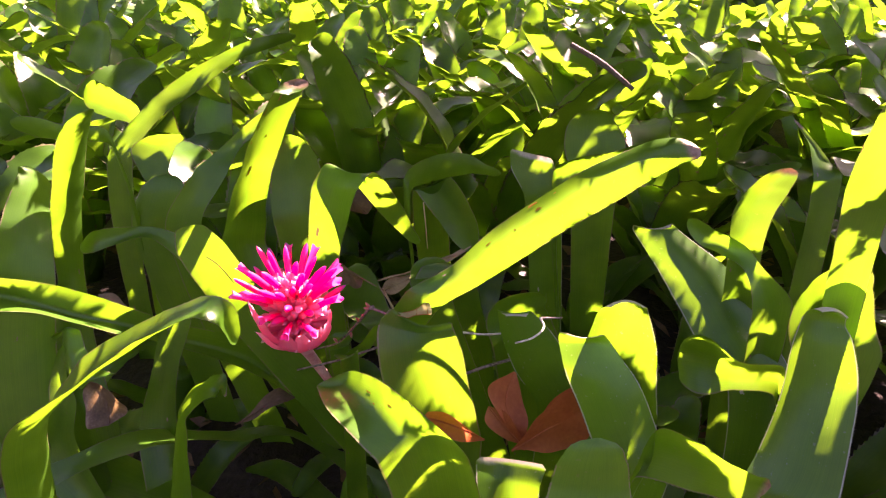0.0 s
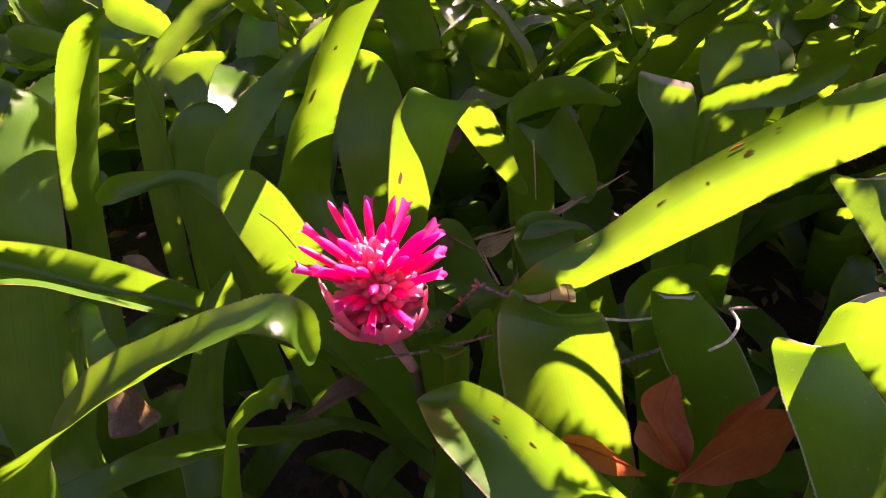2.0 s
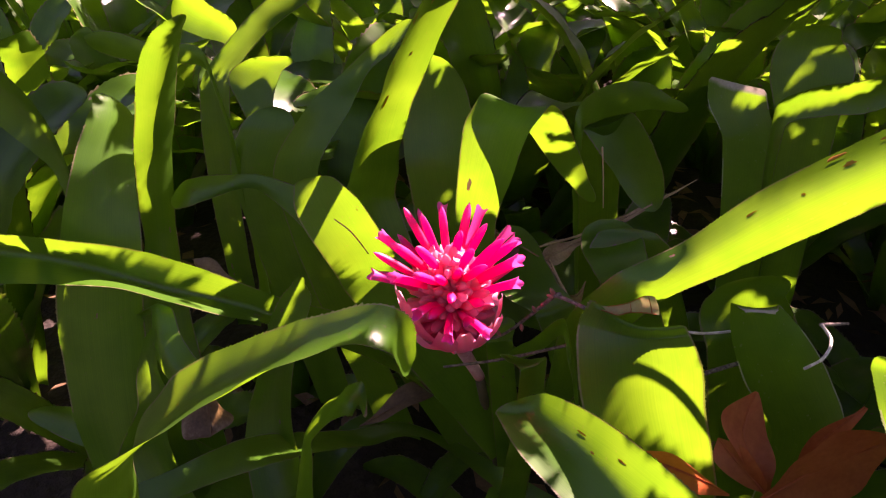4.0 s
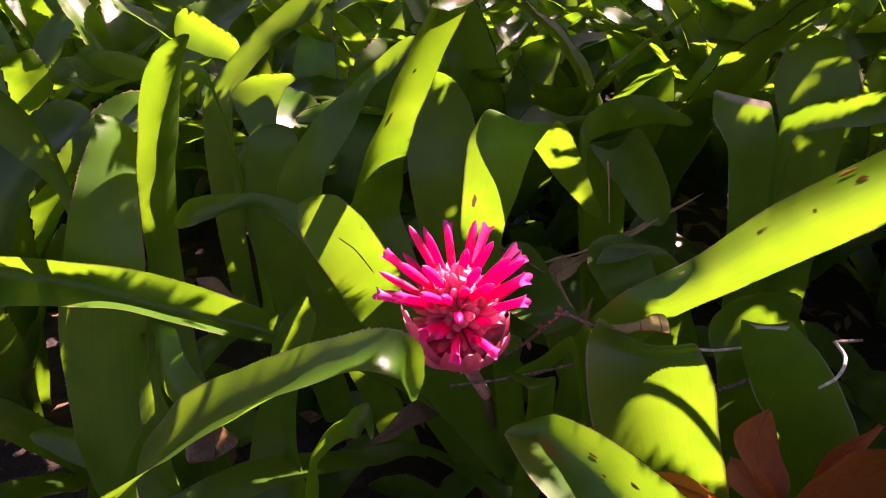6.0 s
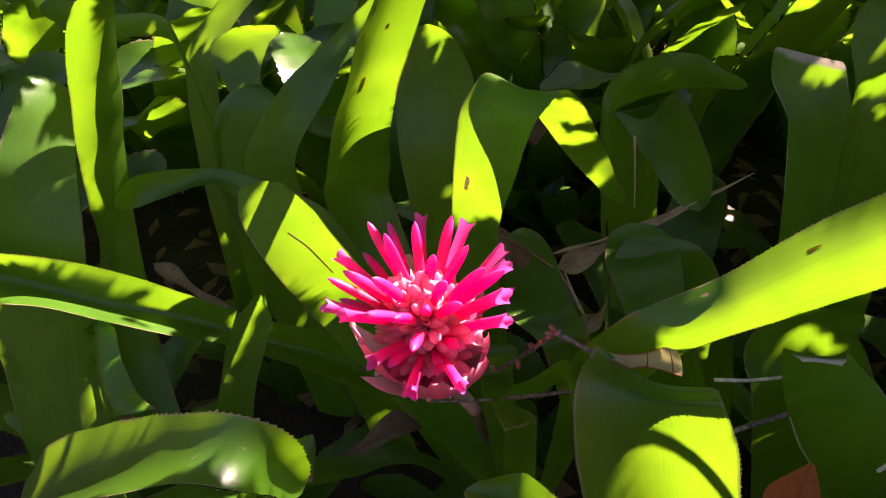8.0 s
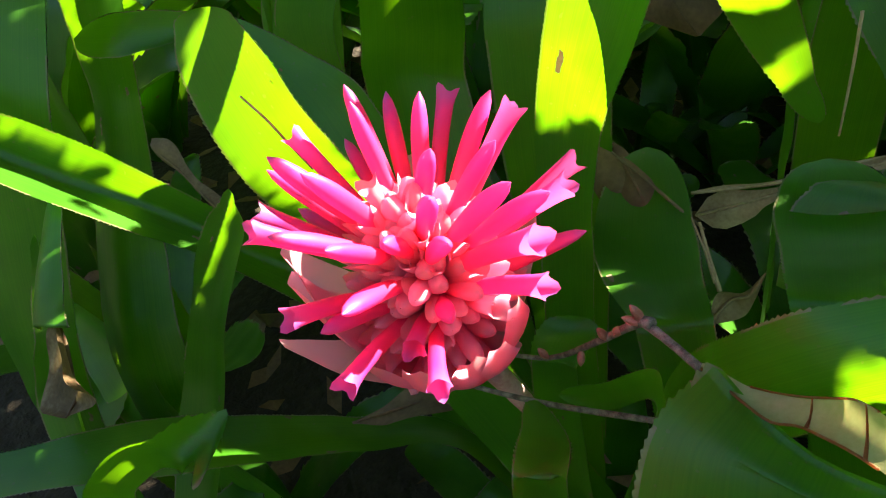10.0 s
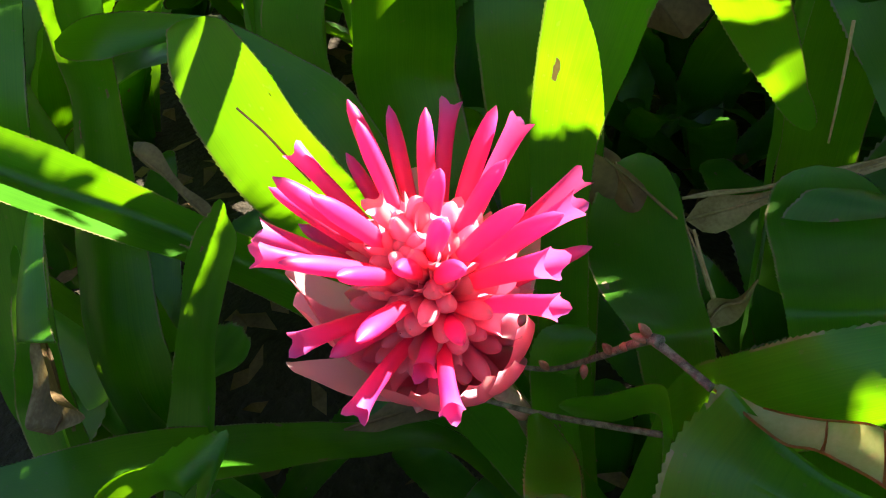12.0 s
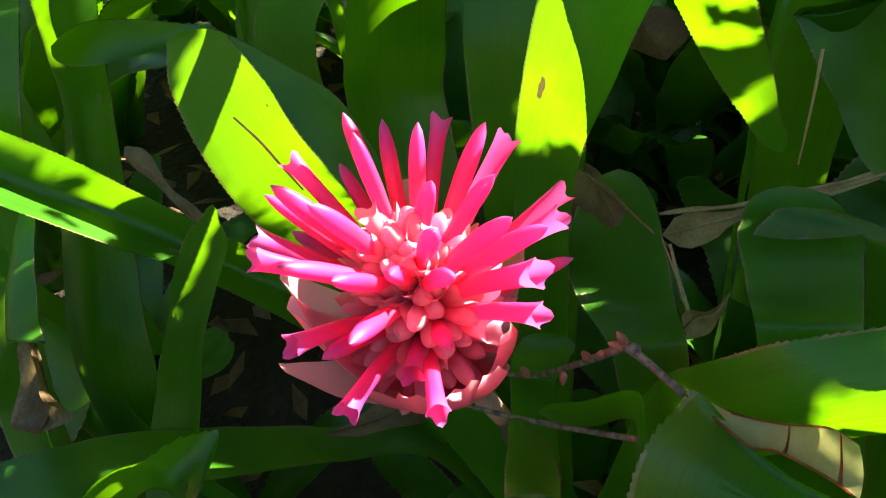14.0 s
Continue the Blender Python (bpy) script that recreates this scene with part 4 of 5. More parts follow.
# ---- the flower head ----
HEAD, AXIS = Vector((-0.131, 0.537, 0.392)), Vector((-0.22, -0.38, 0.90)).normalized()
AX1 = AXIS.cross(Vector((0, 1, 0))).normalized()
AX2 = AXIS.cross(AX1)
CORE = Vector((-0.01, -0.30, 0.954)).normalized()  # the way the spike itself grows
CORE1 = CORE.cross(Vector((0, 1, 0))).normalized()
CORE2 = CORE.cross(CORE1)
FLORETS_UPPER = [(41, 17, 0.043, 0), (-66, 30, 0.044, 0), (5, 33, 0.049, 0), (69, 37, 0.05, 0), (92, 40, 0.04, 0), (-132, 41, 0.03, 0), (169, 42, 0.034, 0), (127, 43, 0.036, 0), (41, 46, 0.049, 1), (-55, 55, 0.053, 0), (153, 58, 0.04, 0), (-89, 59, 0.044, 0), (103, 60, 0.047, 0), (-6, 60, 0.052, 0), (-25, 61, 0.053, 1), (-172, 65, 0.045, 0), (-142, 66, 0.04, 0), (-66, 69, 0.051, 0)]
FLORETS_LOWER = [(70, 69, 0.047, 1), (9, 69, 0.052, 1), (-170, 77, 0.05, 0), (-40, 77, 0.048, 0), (-107, 79, 0.052, 0), (174, 79, 0.05, 1), (76, 79, 0.042, 0), (-83, 85, 0.056, 1), (-115, 85, 0.052, 1), (-6, 86, 0.05, 0), (91, 88, 0.052, 1), (-154, 94, 0.05, 1), (131, 97, 0.034, 0), (107, 103, 0.037, 1), (117, 103, 0.05, 1), (170, 105, 0.046, 1), (-131, 107, 0.059, 1), (-148, 125, 0.058, 0)]


def head_way(turn, lean):
    a, b = radians(turn), radians(lean)
    return AXIS * math.cos(b) + (AX1 * math.cos(a) + AX2 * math.sin(a)) * math.sin(b)


def petal_tube(root, end, bend, opened, seed, thick=0.0028):
    """The rolled petals of one floret: a bud, or an open mouth of three lobes."""
    rng = random.Random(seed)
    span = (end - root).length
    mid = (root + end) / 2 + bend
    bm = bmesh.new()
    uv = bm.loops.layers.uv.new("UVMap")
    place, rings = {}, []
    n, sides = 18, 15
    big = thick * rng.uniform(0.9, 1.12)
    for i in range(n + 1):
        u = i / n
        c = root * (1 - u) ** 2 + mid * 2 * u * (1 - u) + end * u**2
        t = ((mid - root) * (1 - u) + (end - mid) * u).normalized()
        a = t.cross(Vector((0.2, 0.9, 0.4))).normalized()
        b = t.cross(a)
        if opened:
            r = big * (0.55 + 0.48 * math.sin(u * 1.9) + (0.16 * max(0, u - 0.8) / 0.2))
        else:
            r = big * (0.5 + 0.52 * math.sin(u * 2.1)) * (math.sqrt(max(0.0, 1 - ((u - 0.72) / 0.28) ** 2)) if u > 0.72 else 1)
        ring = []
        for k in range(sides):
            ang = 2 * math.pi * k / sides + seed
            lobe = math.cos(3 * (ang - seed))
            rr = max(r, 0.0002) * (1 + 0.07 * lobe)
            out = a * math.cos(ang) + b * math.sin(ang)
            p = c + out * rr
            if opened and u > 0.8:
                f = (u - 0.8) / 0.2
                p += t * (lobe * 0.0013 * f) + out * (0.0011 * f**4 * (0.6 + 0.4 * lobe))
            v = bm.verts.new(p)
            place[v] = (k / sides, u)
            ring.append(v)
        rings.append(ring)
    for p, q in zip(rings, rings[1:]):
        for k in range(sides):
            bm.faces.new((p[k], p[(k + 1) % sides], q[(k + 1) % sides], q[k]))
    for f in bm.faces:
        for lp in f.loops:
            lp[uv].uv = place[lp.vert]
    return bm


def sheath(root, end, r0, seed, teeth=3, closing=0.0):
    """The mealy pink calyx cup of one floret, split into three lobes."""
    bm = bmesh.new()
    uv = bm.loops.layers.uv.new("UVMap")
    t = (end - root).normalized()
    a = t.cross(Vector((0.3, 0.8, 0.5))).normalized()
    b = t.cross(a)
    rings, place = [], {}
    n, sides = 7, 18
    for i in range(n + 1):
        u = i / n
        ring = []
        for k in range(sides):
            ang = 2 * math.pi * k / sides + seed * 1.7
            lobe = 0.5 + 0.5 * math.cos(teeth * ang)
            reach = u * (0.76 + 0.24 * math.sqrt(lobe))
            r = r0 * (0.55 + 0.6 * math.sin(min(1, u * 1.15) * 1.9)) * (1 + 0.1 * u * lobe) * (1 - closing * max(0.0, u - 0.5) / 0.5)
            v = bm.verts.new(root + (end - root) * reach + (a * math.cos(ang) + b * math.sin(ang)) * r)
            place[v] = (k / sides, u)
            ring.append(v)
        rings.append(ring)
    for p, q in zip(rings, rings[1:]):
        for k in range(sides):
            bm.faces.new((p[k], p[(k + 1) % sides], q[(k + 1) % sides], q[k]))
    for f in bm.faces:
        for lp in f.loops:
            lp[uv].uv = place[lp.vert]
    return bm


spike = part("flower_stalk", tube([(-0.1146, 0.590, 0.2564), (-0.126, 0.574, 0.295), HEAD - CORE * 0.074, HEAD - CORE * 0.03],
                                  [0.0046, 0.0054, 0.0064, 0.004], 12), STEM, flowering, "pale pink mealy flower stalk")
# lower stalk, darkened by colour where it runs into shade
part("shaded_stalk_base", tube([(-0.085, 0.64, 0.02), (-0.105, 0.62, 0.16), (-0.1143, 0.5903, 0.2545)], [0.004, 0.0042, 0.0042], 10), SHADED_STALK, flowering)
for i, (turn, lean, length, opened) in enumerate(FLORETS_UPPER + FLORETS_LOWER):
    way = head_way(turn, lean)
    height = 0.004 - 0.048 * min(1.0, way.angle(CORE) / 2.0)
    root = HEAD + CORE * height + (way - CORE * way.dot(CORE)) * 0.004
    end = HEAD + way * length
    line = (end - root).normalized()
    bend = AXIS * (0.006 * math.sin(radians(lean))) + Vector((random.uniform(-1, 1), random.uniform(-1, 1), random.uniform(-1, 1))) * 0.001
    part("petal_tube", petal_tube(root, end, bend, opened, i), PETAL, spike)
    part("calyx", sheath(root - line * 0.002, root + line * min(0.031, length * 0.6), 0.0038, i, closing=0.1), CALYX, spike)
part("spike_core", tube([HEAD - CORE * 0.074, HEAD - CORE * 0.060, HEAD - CORE * 0.030, HEAD - CORE * 0.008, HEAD + CORE * 0.004], [0.005, 0.0095, 0.0105, 0.0065, 0.001], 14), CALYX, spike)
# short closed buds that fill the middle of the spike
for i in range(140):
    u = i / 139
    turn, lean = radians(i * 137.5), radians(8 + 62 * u ** 0.7 + random.uniform(-7, 7))
    way = CORE * math.cos(lean) + (CORE1 * math.cos(turn) + CORE2 * math.sin(turn)) * math.sin(lean)
    root = HEAD + CORE * (-0.004 - 0.054 * u) + (way - CORE * way.dot(CORE)) * 0.004
    end = root + way * (random.uniform(0.019, 0.027) + 0.008 * min(1.0, u * 2))
    part("calyx", petal_tube(root, end, CORE * 0.003 * u, i % 9 == 4, i + 50, random.uniform(0.0027, 0.0034)), CALYX, spike)


def bract(turn, lean, length, width):
    """A thin pink bract from the foot of the spike to a point on the given side."""
    base = HEAD - CORE * 0.070
    end = HEAD + head_way(turn, lean) * length
    way = (end - base).normalized()
    side = way.cross(CORE).normalized()
    bulge = side.cross(way) * -0.009
    pts = []
    for u in (0.0, 0.25, 0.5, 0.75, 0.93, 1.0):
        c = base.lerp(end, u) + bulge * math.sin(u * math.pi)
        w = width * (0.45 + 0.6 * math.sin(u * 2.6)) * (1 - 0.72 * max(0.0, u - 0.45) / 0.55)
        pts.append((*c, *(side * w)))
    rows, _ = spline(pts, 22)
    part("bract", blade(rows, 0.35, "point", teeth=False, seed=int(turn), wave=0.002), BRACT, spike, "pale pink papery bract")


for turn, lean, length in [(33, 65, 0.04), (46, 72, 0.04), (63, 82, 0.05), (82, 102, 0.042), (100, 113, 0.042), (125, 120, 0.043), (140, 124, 0.043), (163, 127, 0.038), (-64, 98, 0.04), (-123, 127, 0.045)]:
    bract(turn, lean, length, 0.0135 if lean > 80 else 0.017)


# ---- bromeliads of the bed, farther off ----
def rosette_leaf(length, width, rise, droop, cup, seed):
    """A leaf mesh in its own frame: grows along +x from the origin, rising and arching over."""
    rng = random.Random(seed)
    pts, p, ang = [], Vector((0.012, 0, 0.02)), radians(rise)
    n = 7
    twist = rng.uniform(-0.35, 0.35)
    for i in range(n + 1):
        u = i / n
        w = width * (0.75 + 0.45 * math.sin(u * 2.6)) * (1 if u < 0.9 else 0.8)
        tw = twist * u
        pts.append((*p, 0, -w * math.cos(tw), w * math.sin(tw)))
        p = p + Vector((math.cos(ang), rng.uniform(-0.04, 0.04), math.sin(ang))) * (length / n)
        ang -= radians(droop) / n * (0.3 + 1.9 * u * u)
    rows, _ = spline(pts, 34)
    c, l = Vector(rows[-1][:3]), Vector(rows[-1][3:])
    fwd = (c - Vector(rows[-3][:3])).normalized()
    cap = [(*(c + fwd * l.length * 0.9 * math.sin(a)), *(l * max(0.05, math.cos(a)))) for a in (0.4, 0.8, 1.15, 1.4, 1.57)]
    bm = blade(np.vstack([rows, np.array(cap)]), cup, "point", teeth=True, seed=seed, wave=0.004)
    me = bpy.data.meshes.new("leaf")
    bm.to_mesh(me)
    bm.free()
    me.materials.append(LEAF_DRY if seed % 4 == 0 else LEAF)
    me.polygons.foreach_set("use_smooth", [True] * len(me.polygons))
    return me


rng = random.Random(11)
STOCK = [rosette_leaf(rng.uniform(0.34, 0.46), rng.uniform(0.033, 0.045), rng.uniform(58, 80), rng.uniform(40, 150), rng.uniform(0.15, 0.4), 100 + i) for i in range(18)]


def fan(ob, size, count, seed, lean=(-14, 8)):
    """Gives a plant leaves of the stock, set round its base in a spiral."""
    r = random.Random(seed)
    turn = r.uniform(0, 360)
    for k in range(count):
        lf = new("leaf", STOCK[r.randrange(len(STOCK))])
        lf.parent = ob
        s = size * r.uniform(0.82, 1.12)
        lf.matrix_basis = Matrix.LocRotScale((0, 0, 0), Euler((0, radians(r.uniform(*lean)), radians(turn + k * 137.5 + r.uniform(-15, 15)))), (s, s, s))


def tank(ob, size):
    """The cup of overlapping leaf feet from which a rosette grows."""
    x, y = ob.matrix_basis.translation.x, ob.matrix_basis.translation.y
    part("leaf_base", tube([(x, y, -0.02), (x, y, 0.02), (x, y, 0.06), (x, y, 0.10)], [0.016 * size, 0.026 * size, 0.024 * size, 0.017 * size], 10), LEAF, ob)


seed = 500
for ob in (flowering, left_front, left_back, front, right_front, right_mid, right_side, back_left, back_mid, back_right):
    seed += 1
    tank(ob, 1.0)
    fan(ob, 0.50, 9 if ob == right_side else 3, seed, (4, 26))
for x, y, count in ((0.20, 0.71, 9), (0.03, 0.86, 8), (0.35, 0.80, 8), (-0.24, 0.90, 8), (0.44, 0.62, 8), (-0.52, 0.66, 8), (0.22, 0.52, 6), (0.46, 1.10, 8), (0.52, 1.26, 8), (0.24, 1.06, 7), (-0.20, 1.20, 7), (0.27, 1.66, 7), (-0.09, 1.19, 7), (-0.02, 1.33, 7)):
    seed += 1
    ob = plant("bromeliad", "small dark green bromeliad under taller leaves", (x, y, 0), group=NEAR)
    tank(ob, 0.8)
    fan(ob, 0.62, count - 2, seed, (-4, 18))
for row in range(-3, 13):
    y = 0.98 + row * 0.27
    for col in range(-10, 11):
        x = col * 0.30 + (0.12 if row % 2 else 0) + rng.uniform(-0.06, 0.06)
        yy = y + rng.uniform(-0.06, 0.06)
        seed += 1
        if abs(x) > 0.6 + 0.62 * max(0, yy):
            continue
        if yy < 1.0 and -0.66 < x < 0.56:
            continue
        if yy < 0.4 and abs(x) < 0.75:
            continue
        ob = plant("bromeliad", "green bromeliad rosette with arching strap leaves", (x, yy, 0), group=NEAR)
        tank(ob, 1.1)
        fan(ob, rng.uniform(0.98, 1.2), rng.randint(6, 8), seed)

# ---- leaf litter on the soil ----
verts, faces = [], []
for k in range(1600):
    x, y = rng.uniform(-1.2, 1.2), rng.uniform(-0.2, 1.8)
    a, s, h = rng.uniform(0, 6.28), rng.uniform(0.012, 0.03), rng.uniform(0.03, 0.06)
    ca, sa = math.cos(a) * s, math.sin(a) * s
    i = len(verts)
    verts += [(x - ca, y - sa, h), (x - sa * 0.4, y + ca * 0.4, h + rng.uniform(-0.008, 0.012)), (x + ca, y + sa, h + rng.uniform(-0.01, 0.015)), (x + sa * 0.4, y - ca * 0.4, h + 0.006)]
    faces += [(i, i + 1, i + 3), (i + 1, i + 2, i + 3)]
me = bpy.data.meshes.new("leaf_litter")
me.from_pydata(verts, [], faces)
me.materials.append(DEAD_BROWN)
tagged(new("leaf_litter", me), "brown fallen leaves scattered on dark soil", "leaf litter", kind="stuff")

# ---- unseen hedge, added round the bed to block light from the low sky ----
bm = bmesh.new()
rings = []
for level, (radius, z) in enumerate(((4.5, -0.05), (4.3, 0.8), (4.35, 1.1), (4.5, 1.5), (4.9, 1.7), (5.4, 1.5), (5.5, -0.05))):
    line = []
    for k in range(160):
        a = 2 * math.pi * k / 160
        p = Vector((math.cos(a) * radius, 1.3 + math.sin(a) * radius, z))
        p += Vector((math.cos(a), math.sin(a), 0.6)) * noise.noise(p * 1.7) * 0.3 * (0 < level < 6)
        line.append(bm.verts.new(p))
    rings.append(line)
for p, q in zip(rings, rings[1:]):
    for k in range(160):
        bm.faces.new((p[k], q[k], q[(k + 1) % 160], p[(k + 1) % 160]))
HEDGE = plain_material("hedge_foliage", [(0.35, (0.012, 0.025, 0.008)), (0.65, (0.05, 0.09, 0.025))], 14, 0.7, 1.0, 0.08)
tagged(part("hedge", bm, HEDGE), "unseen dense dark green hedge, added round the bed to block low sky", "hedge", kind="structure")

# ---- unseen tree, added above and beside the view to shade the bed ----
crown_way = sun_way / sun_way.z
gaps, sun_cutouts = [], []


def sun_cutout(*places):
    """A wider opening cut into the added crown, to light the leaf area bounded by these places."""
    sun_cutouts.append(np.array([(Vector(p) - crown_way * (p[2] - 0.4))[:2] for p in places]))


def gap(a, b, radius):
    """An opening cut into the added crown, to let the sun onto the bed between the places a and b."""
    flat = [Vector(p) - crown_way * (p[2] - 0.4) for p in (a, b)]
    gaps.append((flat[0].x, flat[0].y, flat[1].x, flat[1].y, radius))


# crown openings, each set to put a sun patch on a chosen leaf
gap((0.083, 0.622, 0.329), (0.100, 0.619, 0.328), 0.002)
gap((-0.479, 0.895, 0.484), (-0.433, 0.895, 0.455), 0.014)
gap((-0.402, 0.865, 0.451), (-0.363, 0.892, 0.486), 0.01)
gap((-0.395, 0.811, 0.431), (-0.369, 0.816, 0.419), 0.009)
gap((-0.357, 0.826, 0.445), (-0.344, 0.823, 0.440), 0.006)
gap((-0.543, 1.676, 0.195), (-0.543, 1.676, 0.195), 0.007)
gap((-0.987, 1.518, 0.352), (-0.922, 1.457, 0.322), 0.01)
gap((0.339, 1.487, 0.301), (0.339, 1.487, 0.301), 0.009)
gap((0.127, 0.858, 0.414), (0.127, 0.858, 0.414), 0.007)
gap((0.142, 0.804, 0.423), (0.202, 0.803, 0.443), 0.006)
gap((0.154, 1.139, 0.436), (0.178, 1.149, 0.434), 0.01)
gap((0.325, 0.494, 0.526), (0.312, 0.472, 0.575), 0.02)
gap((0.318, 0.645, 0.472), (0.340, 0.648, 0.477), 0.008)
gap((0.395, 0.734, 0.497), (0.413, 0.722, 0.476), 0.006)
gap((0.281, 0.624, 0.416), (0.308, 0.608, 0.406), 0.01)
gap((0.317, 0.511, 0.417), (0.347, 0.503, 0.450), 0.01)
gap((0.349, 0.502, 0.440), (0.365, 0.504, 0.401), 0.01)
gap((0.288, 0.446, 0.419), (0.275, 0.431, 0.388), 0.006)
gap((0.317, 0.438, 0.415), (0.321, 0.430, 0.396), 0.006)
gap((0.138, 0.483, 0.405), (0.138, 0.483, 0.389), 0.006)
gap((0.211, 0.876, 0.128), (0.211, 0.876, 0.128), 0.006)
gap((0.259, 0.530, 0.331), (0.306, 0.503, 0.329), 0.008)
gap((0.194, 0.363, 0.378), (0.223, 0.342, 0.368), 0.007)
gap((0.049, 0.416, 0.292), (0.082, 0.419, 0.292), 0.01)
gap((0.117, 0.471, 0.392), (0.147, 0.469, 0.384), 0.012)
gap((0.136, 0.482, 0.412), (0.161, 0.488, 0.384), 0.01)
gap((0.107, 0.472, 0.386), (0.114, 0.459, 0.369), 0.005)
sun_cutout((-0.406, 0.619, 0.471), (-0.403, 0.630, 0.463), (-0.402, 0.588, 0.442), (-0.408, 0.570, 0.432), (-0.409, 0.572, 0.438), (-0.407, 0.590, 0.458))
sun_cutout((-0.353, 0.611, 0.517), (-0.334, 0.611, 0.533), (-0.351, 0.614, 0.509), (-0.368, 0.618, 0.470), (-0.385, 0.619, 0.415), (-0.392, 0.616, 0.416), (-0.381, 0.615, 0.458), (-0.368, 0.614, 0.492))
sun_cutout((-0.159, 0.636, 0.547), (-0.140, 0.662, 0.542), (-0.158, 0.663, 0.508), (-0.172, 0.672, 0.476), (-0.188, 0.686, 0.442), (-0.204, 0.699, 0.405), (-0.218, 0.686, 0.407), (-0.222, 0.649, 0.420), (-0.211, 0.642, 0.445), (-0.198, 0.638, 0.469), (-0.185, 0.634, 0.498), (-0.170, 0.629, 0.527))
sun_cutout((-0.154, 0.650, 0.547), (-0.138, 0.664, 0.544), (-0.158, 0.664, 0.504), (-0.186, 0.677, 0.459), (-0.198, 0.657, 0.466), (-0.171, 0.629, 0.524))
sun_cutout((-0.211, 0.563, 0.439), (-0.197, 0.560, 0.431), (-0.187, 0.559, 0.417), (-0.183, 0.570, 0.386), (-0.186, 0.583, 0.356), (-0.198, 0.577, 0.354), (-0.207, 0.561, 0.380), (-0.222, 0.557, 0.402), (-0.232, 0.558, 0.416), (-0.223, 0.561, 0.427), (-0.219, 0.562, 0.433))
sun_cutout((-0.140, 0.673, 0.421), (-0.116, 0.666, 0.426), (-0.107, 0.658, 0.414), (-0.103, 0.654, 0.403), (-0.106, 0.656, 0.383), (-0.124, 0.665, 0.372), (-0.138, 0.666, 0.361), (-0.143, 0.668, 0.371), (-0.143, 0.670, 0.399))
sun_cutout((-0.124, 0.693, 0.460), (-0.129, 0.682, 0.449), (-0.122, 0.669, 0.429), (-0.111, 0.660, 0.410), (-0.105, 0.655, 0.395), (-0.120, 0.664, 0.402), (-0.138, 0.675, 0.430), (-0.137, 0.677, 0.439), (-0.131, 0.687, 0.453))
sun_cutout((-0.074, 0.677, 0.454), (-0.062, 0.679, 0.449), (-0.055, 0.689, 0.434), (-0.082, 0.691, 0.434))
sun_cutout((-0.084, 0.695, 0.426), (-0.071, 0.695, 0.421), (-0.054, 0.696, 0.422), (-0.057, 0.699, 0.414), (-0.076, 0.699, 0.414))
sun_cutout((-0.051, 0.708, 0.383), (-0.045, 0.709, 0.394), (-0.040, 0.713, 0.396), (-0.037, 0.713, 0.382), (-0.046, 0.710, 0.378))
sun_cutout((0.013, 0.551, 0.416), (0.048, 0.545, 0.454), (0.071, 0.539, 0.476), (0.093, 0.533, 0.498), (0.094, 0.518, 0.458), (0.062, 0.529, 0.426), (0.010, 0.537, 0.384), (-0.011, 0.535, 0.379), (0.004, 0.538, 0.405), (0.022, 0.539, 0.416))
sun_cutout((0.096, 0.530, 0.500), (0.147, 0.505, 0.543), (0.178, 0.487, 0.561), (0.185, 0.472, 0.557), (0.161, 0.482, 0.531), (0.127, 0.503, 0.494), (0.101, 0.514, 0.471))
sun_cutout((-0.450, 0.515, 0.410), (-0.397, 0.529, 0.401), (-0.368, 0.544, 0.389), (-0.330, 0.565, 0.363), (-0.333, 0.535, 0.349), (-0.375, 0.516, 0.373), (-0.454, 0.501, 0.374))
sun_cutout((-0.324, 0.568, 0.356), (-0.303, 0.575, 0.342), (-0.316, 0.571, 0.326), (-0.335, 0.563, 0.338))
sun_cutout((-0.442, 0.509, 0.378), (-0.398, 0.517, 0.375), (-0.366, 0.529, 0.366), (-0.345, 0.550, 0.345), (-0.336, 0.533, 0.351), (-0.375, 0.516, 0.373), (-0.440, 0.504, 0.376))
sun_cutout((-0.330, 0.540, 0.345), (-0.312, 0.549, 0.331), (-0.317, 0.546, 0.335), (-0.333, 0.535, 0.349))
sun_cutout((-0.249, 0.405, 0.408), (-0.214, 0.398, 0.433), (-0.191, 0.392, 0.449), (-0.200, 0.385, 0.436), (-0.219, 0.358, 0.427), (-0.252, 0.389, 0.393))
sun_cutout((-0.248, 0.397, 0.402), (-0.204, 0.388, 0.434), (-0.173, 0.379, 0.456), (-0.151, 0.373, 0.469), (-0.138, 0.374, 0.476), (-0.126, 0.380, 0.472), (-0.124, 0.385, 0.457), (-0.127, 0.387, 0.439), (-0.131, 0.369, 0.466), (-0.148, 0.364, 0.470), (-0.169, 0.357, 0.462), (-0.198, 0.363, 0.439), (-0.223, 0.358, 0.423))
sun_cutout((-0.265, 0.355, 0.393), (-0.226, 0.358, 0.420), (-0.196, 0.360, 0.443), (-0.169, 0.358, 0.461), (-0.150, 0.366, 0.469), (-0.151, 0.363, 0.469), (-0.187, 0.367, 0.446), (-0.217, 0.358, 0.428), (-0.270, 0.373, 0.375))
sun_cutout((-0.025, 0.491, 0.320), (-0.017, 0.501, 0.337), (-0.009, 0.508, 0.354), (-0.000, 0.509, 0.365), (0.012, 0.508, 0.377), (0.018, 0.505, 0.381), (0.028, 0.493, 0.357), (0.037, 0.485, 0.321), (0.041, 0.481, 0.301), (0.031, 0.486, 0.294), (0.020, 0.492, 0.301), (-0.000, 0.495, 0.305), (-0.022, 0.487, 0.310))
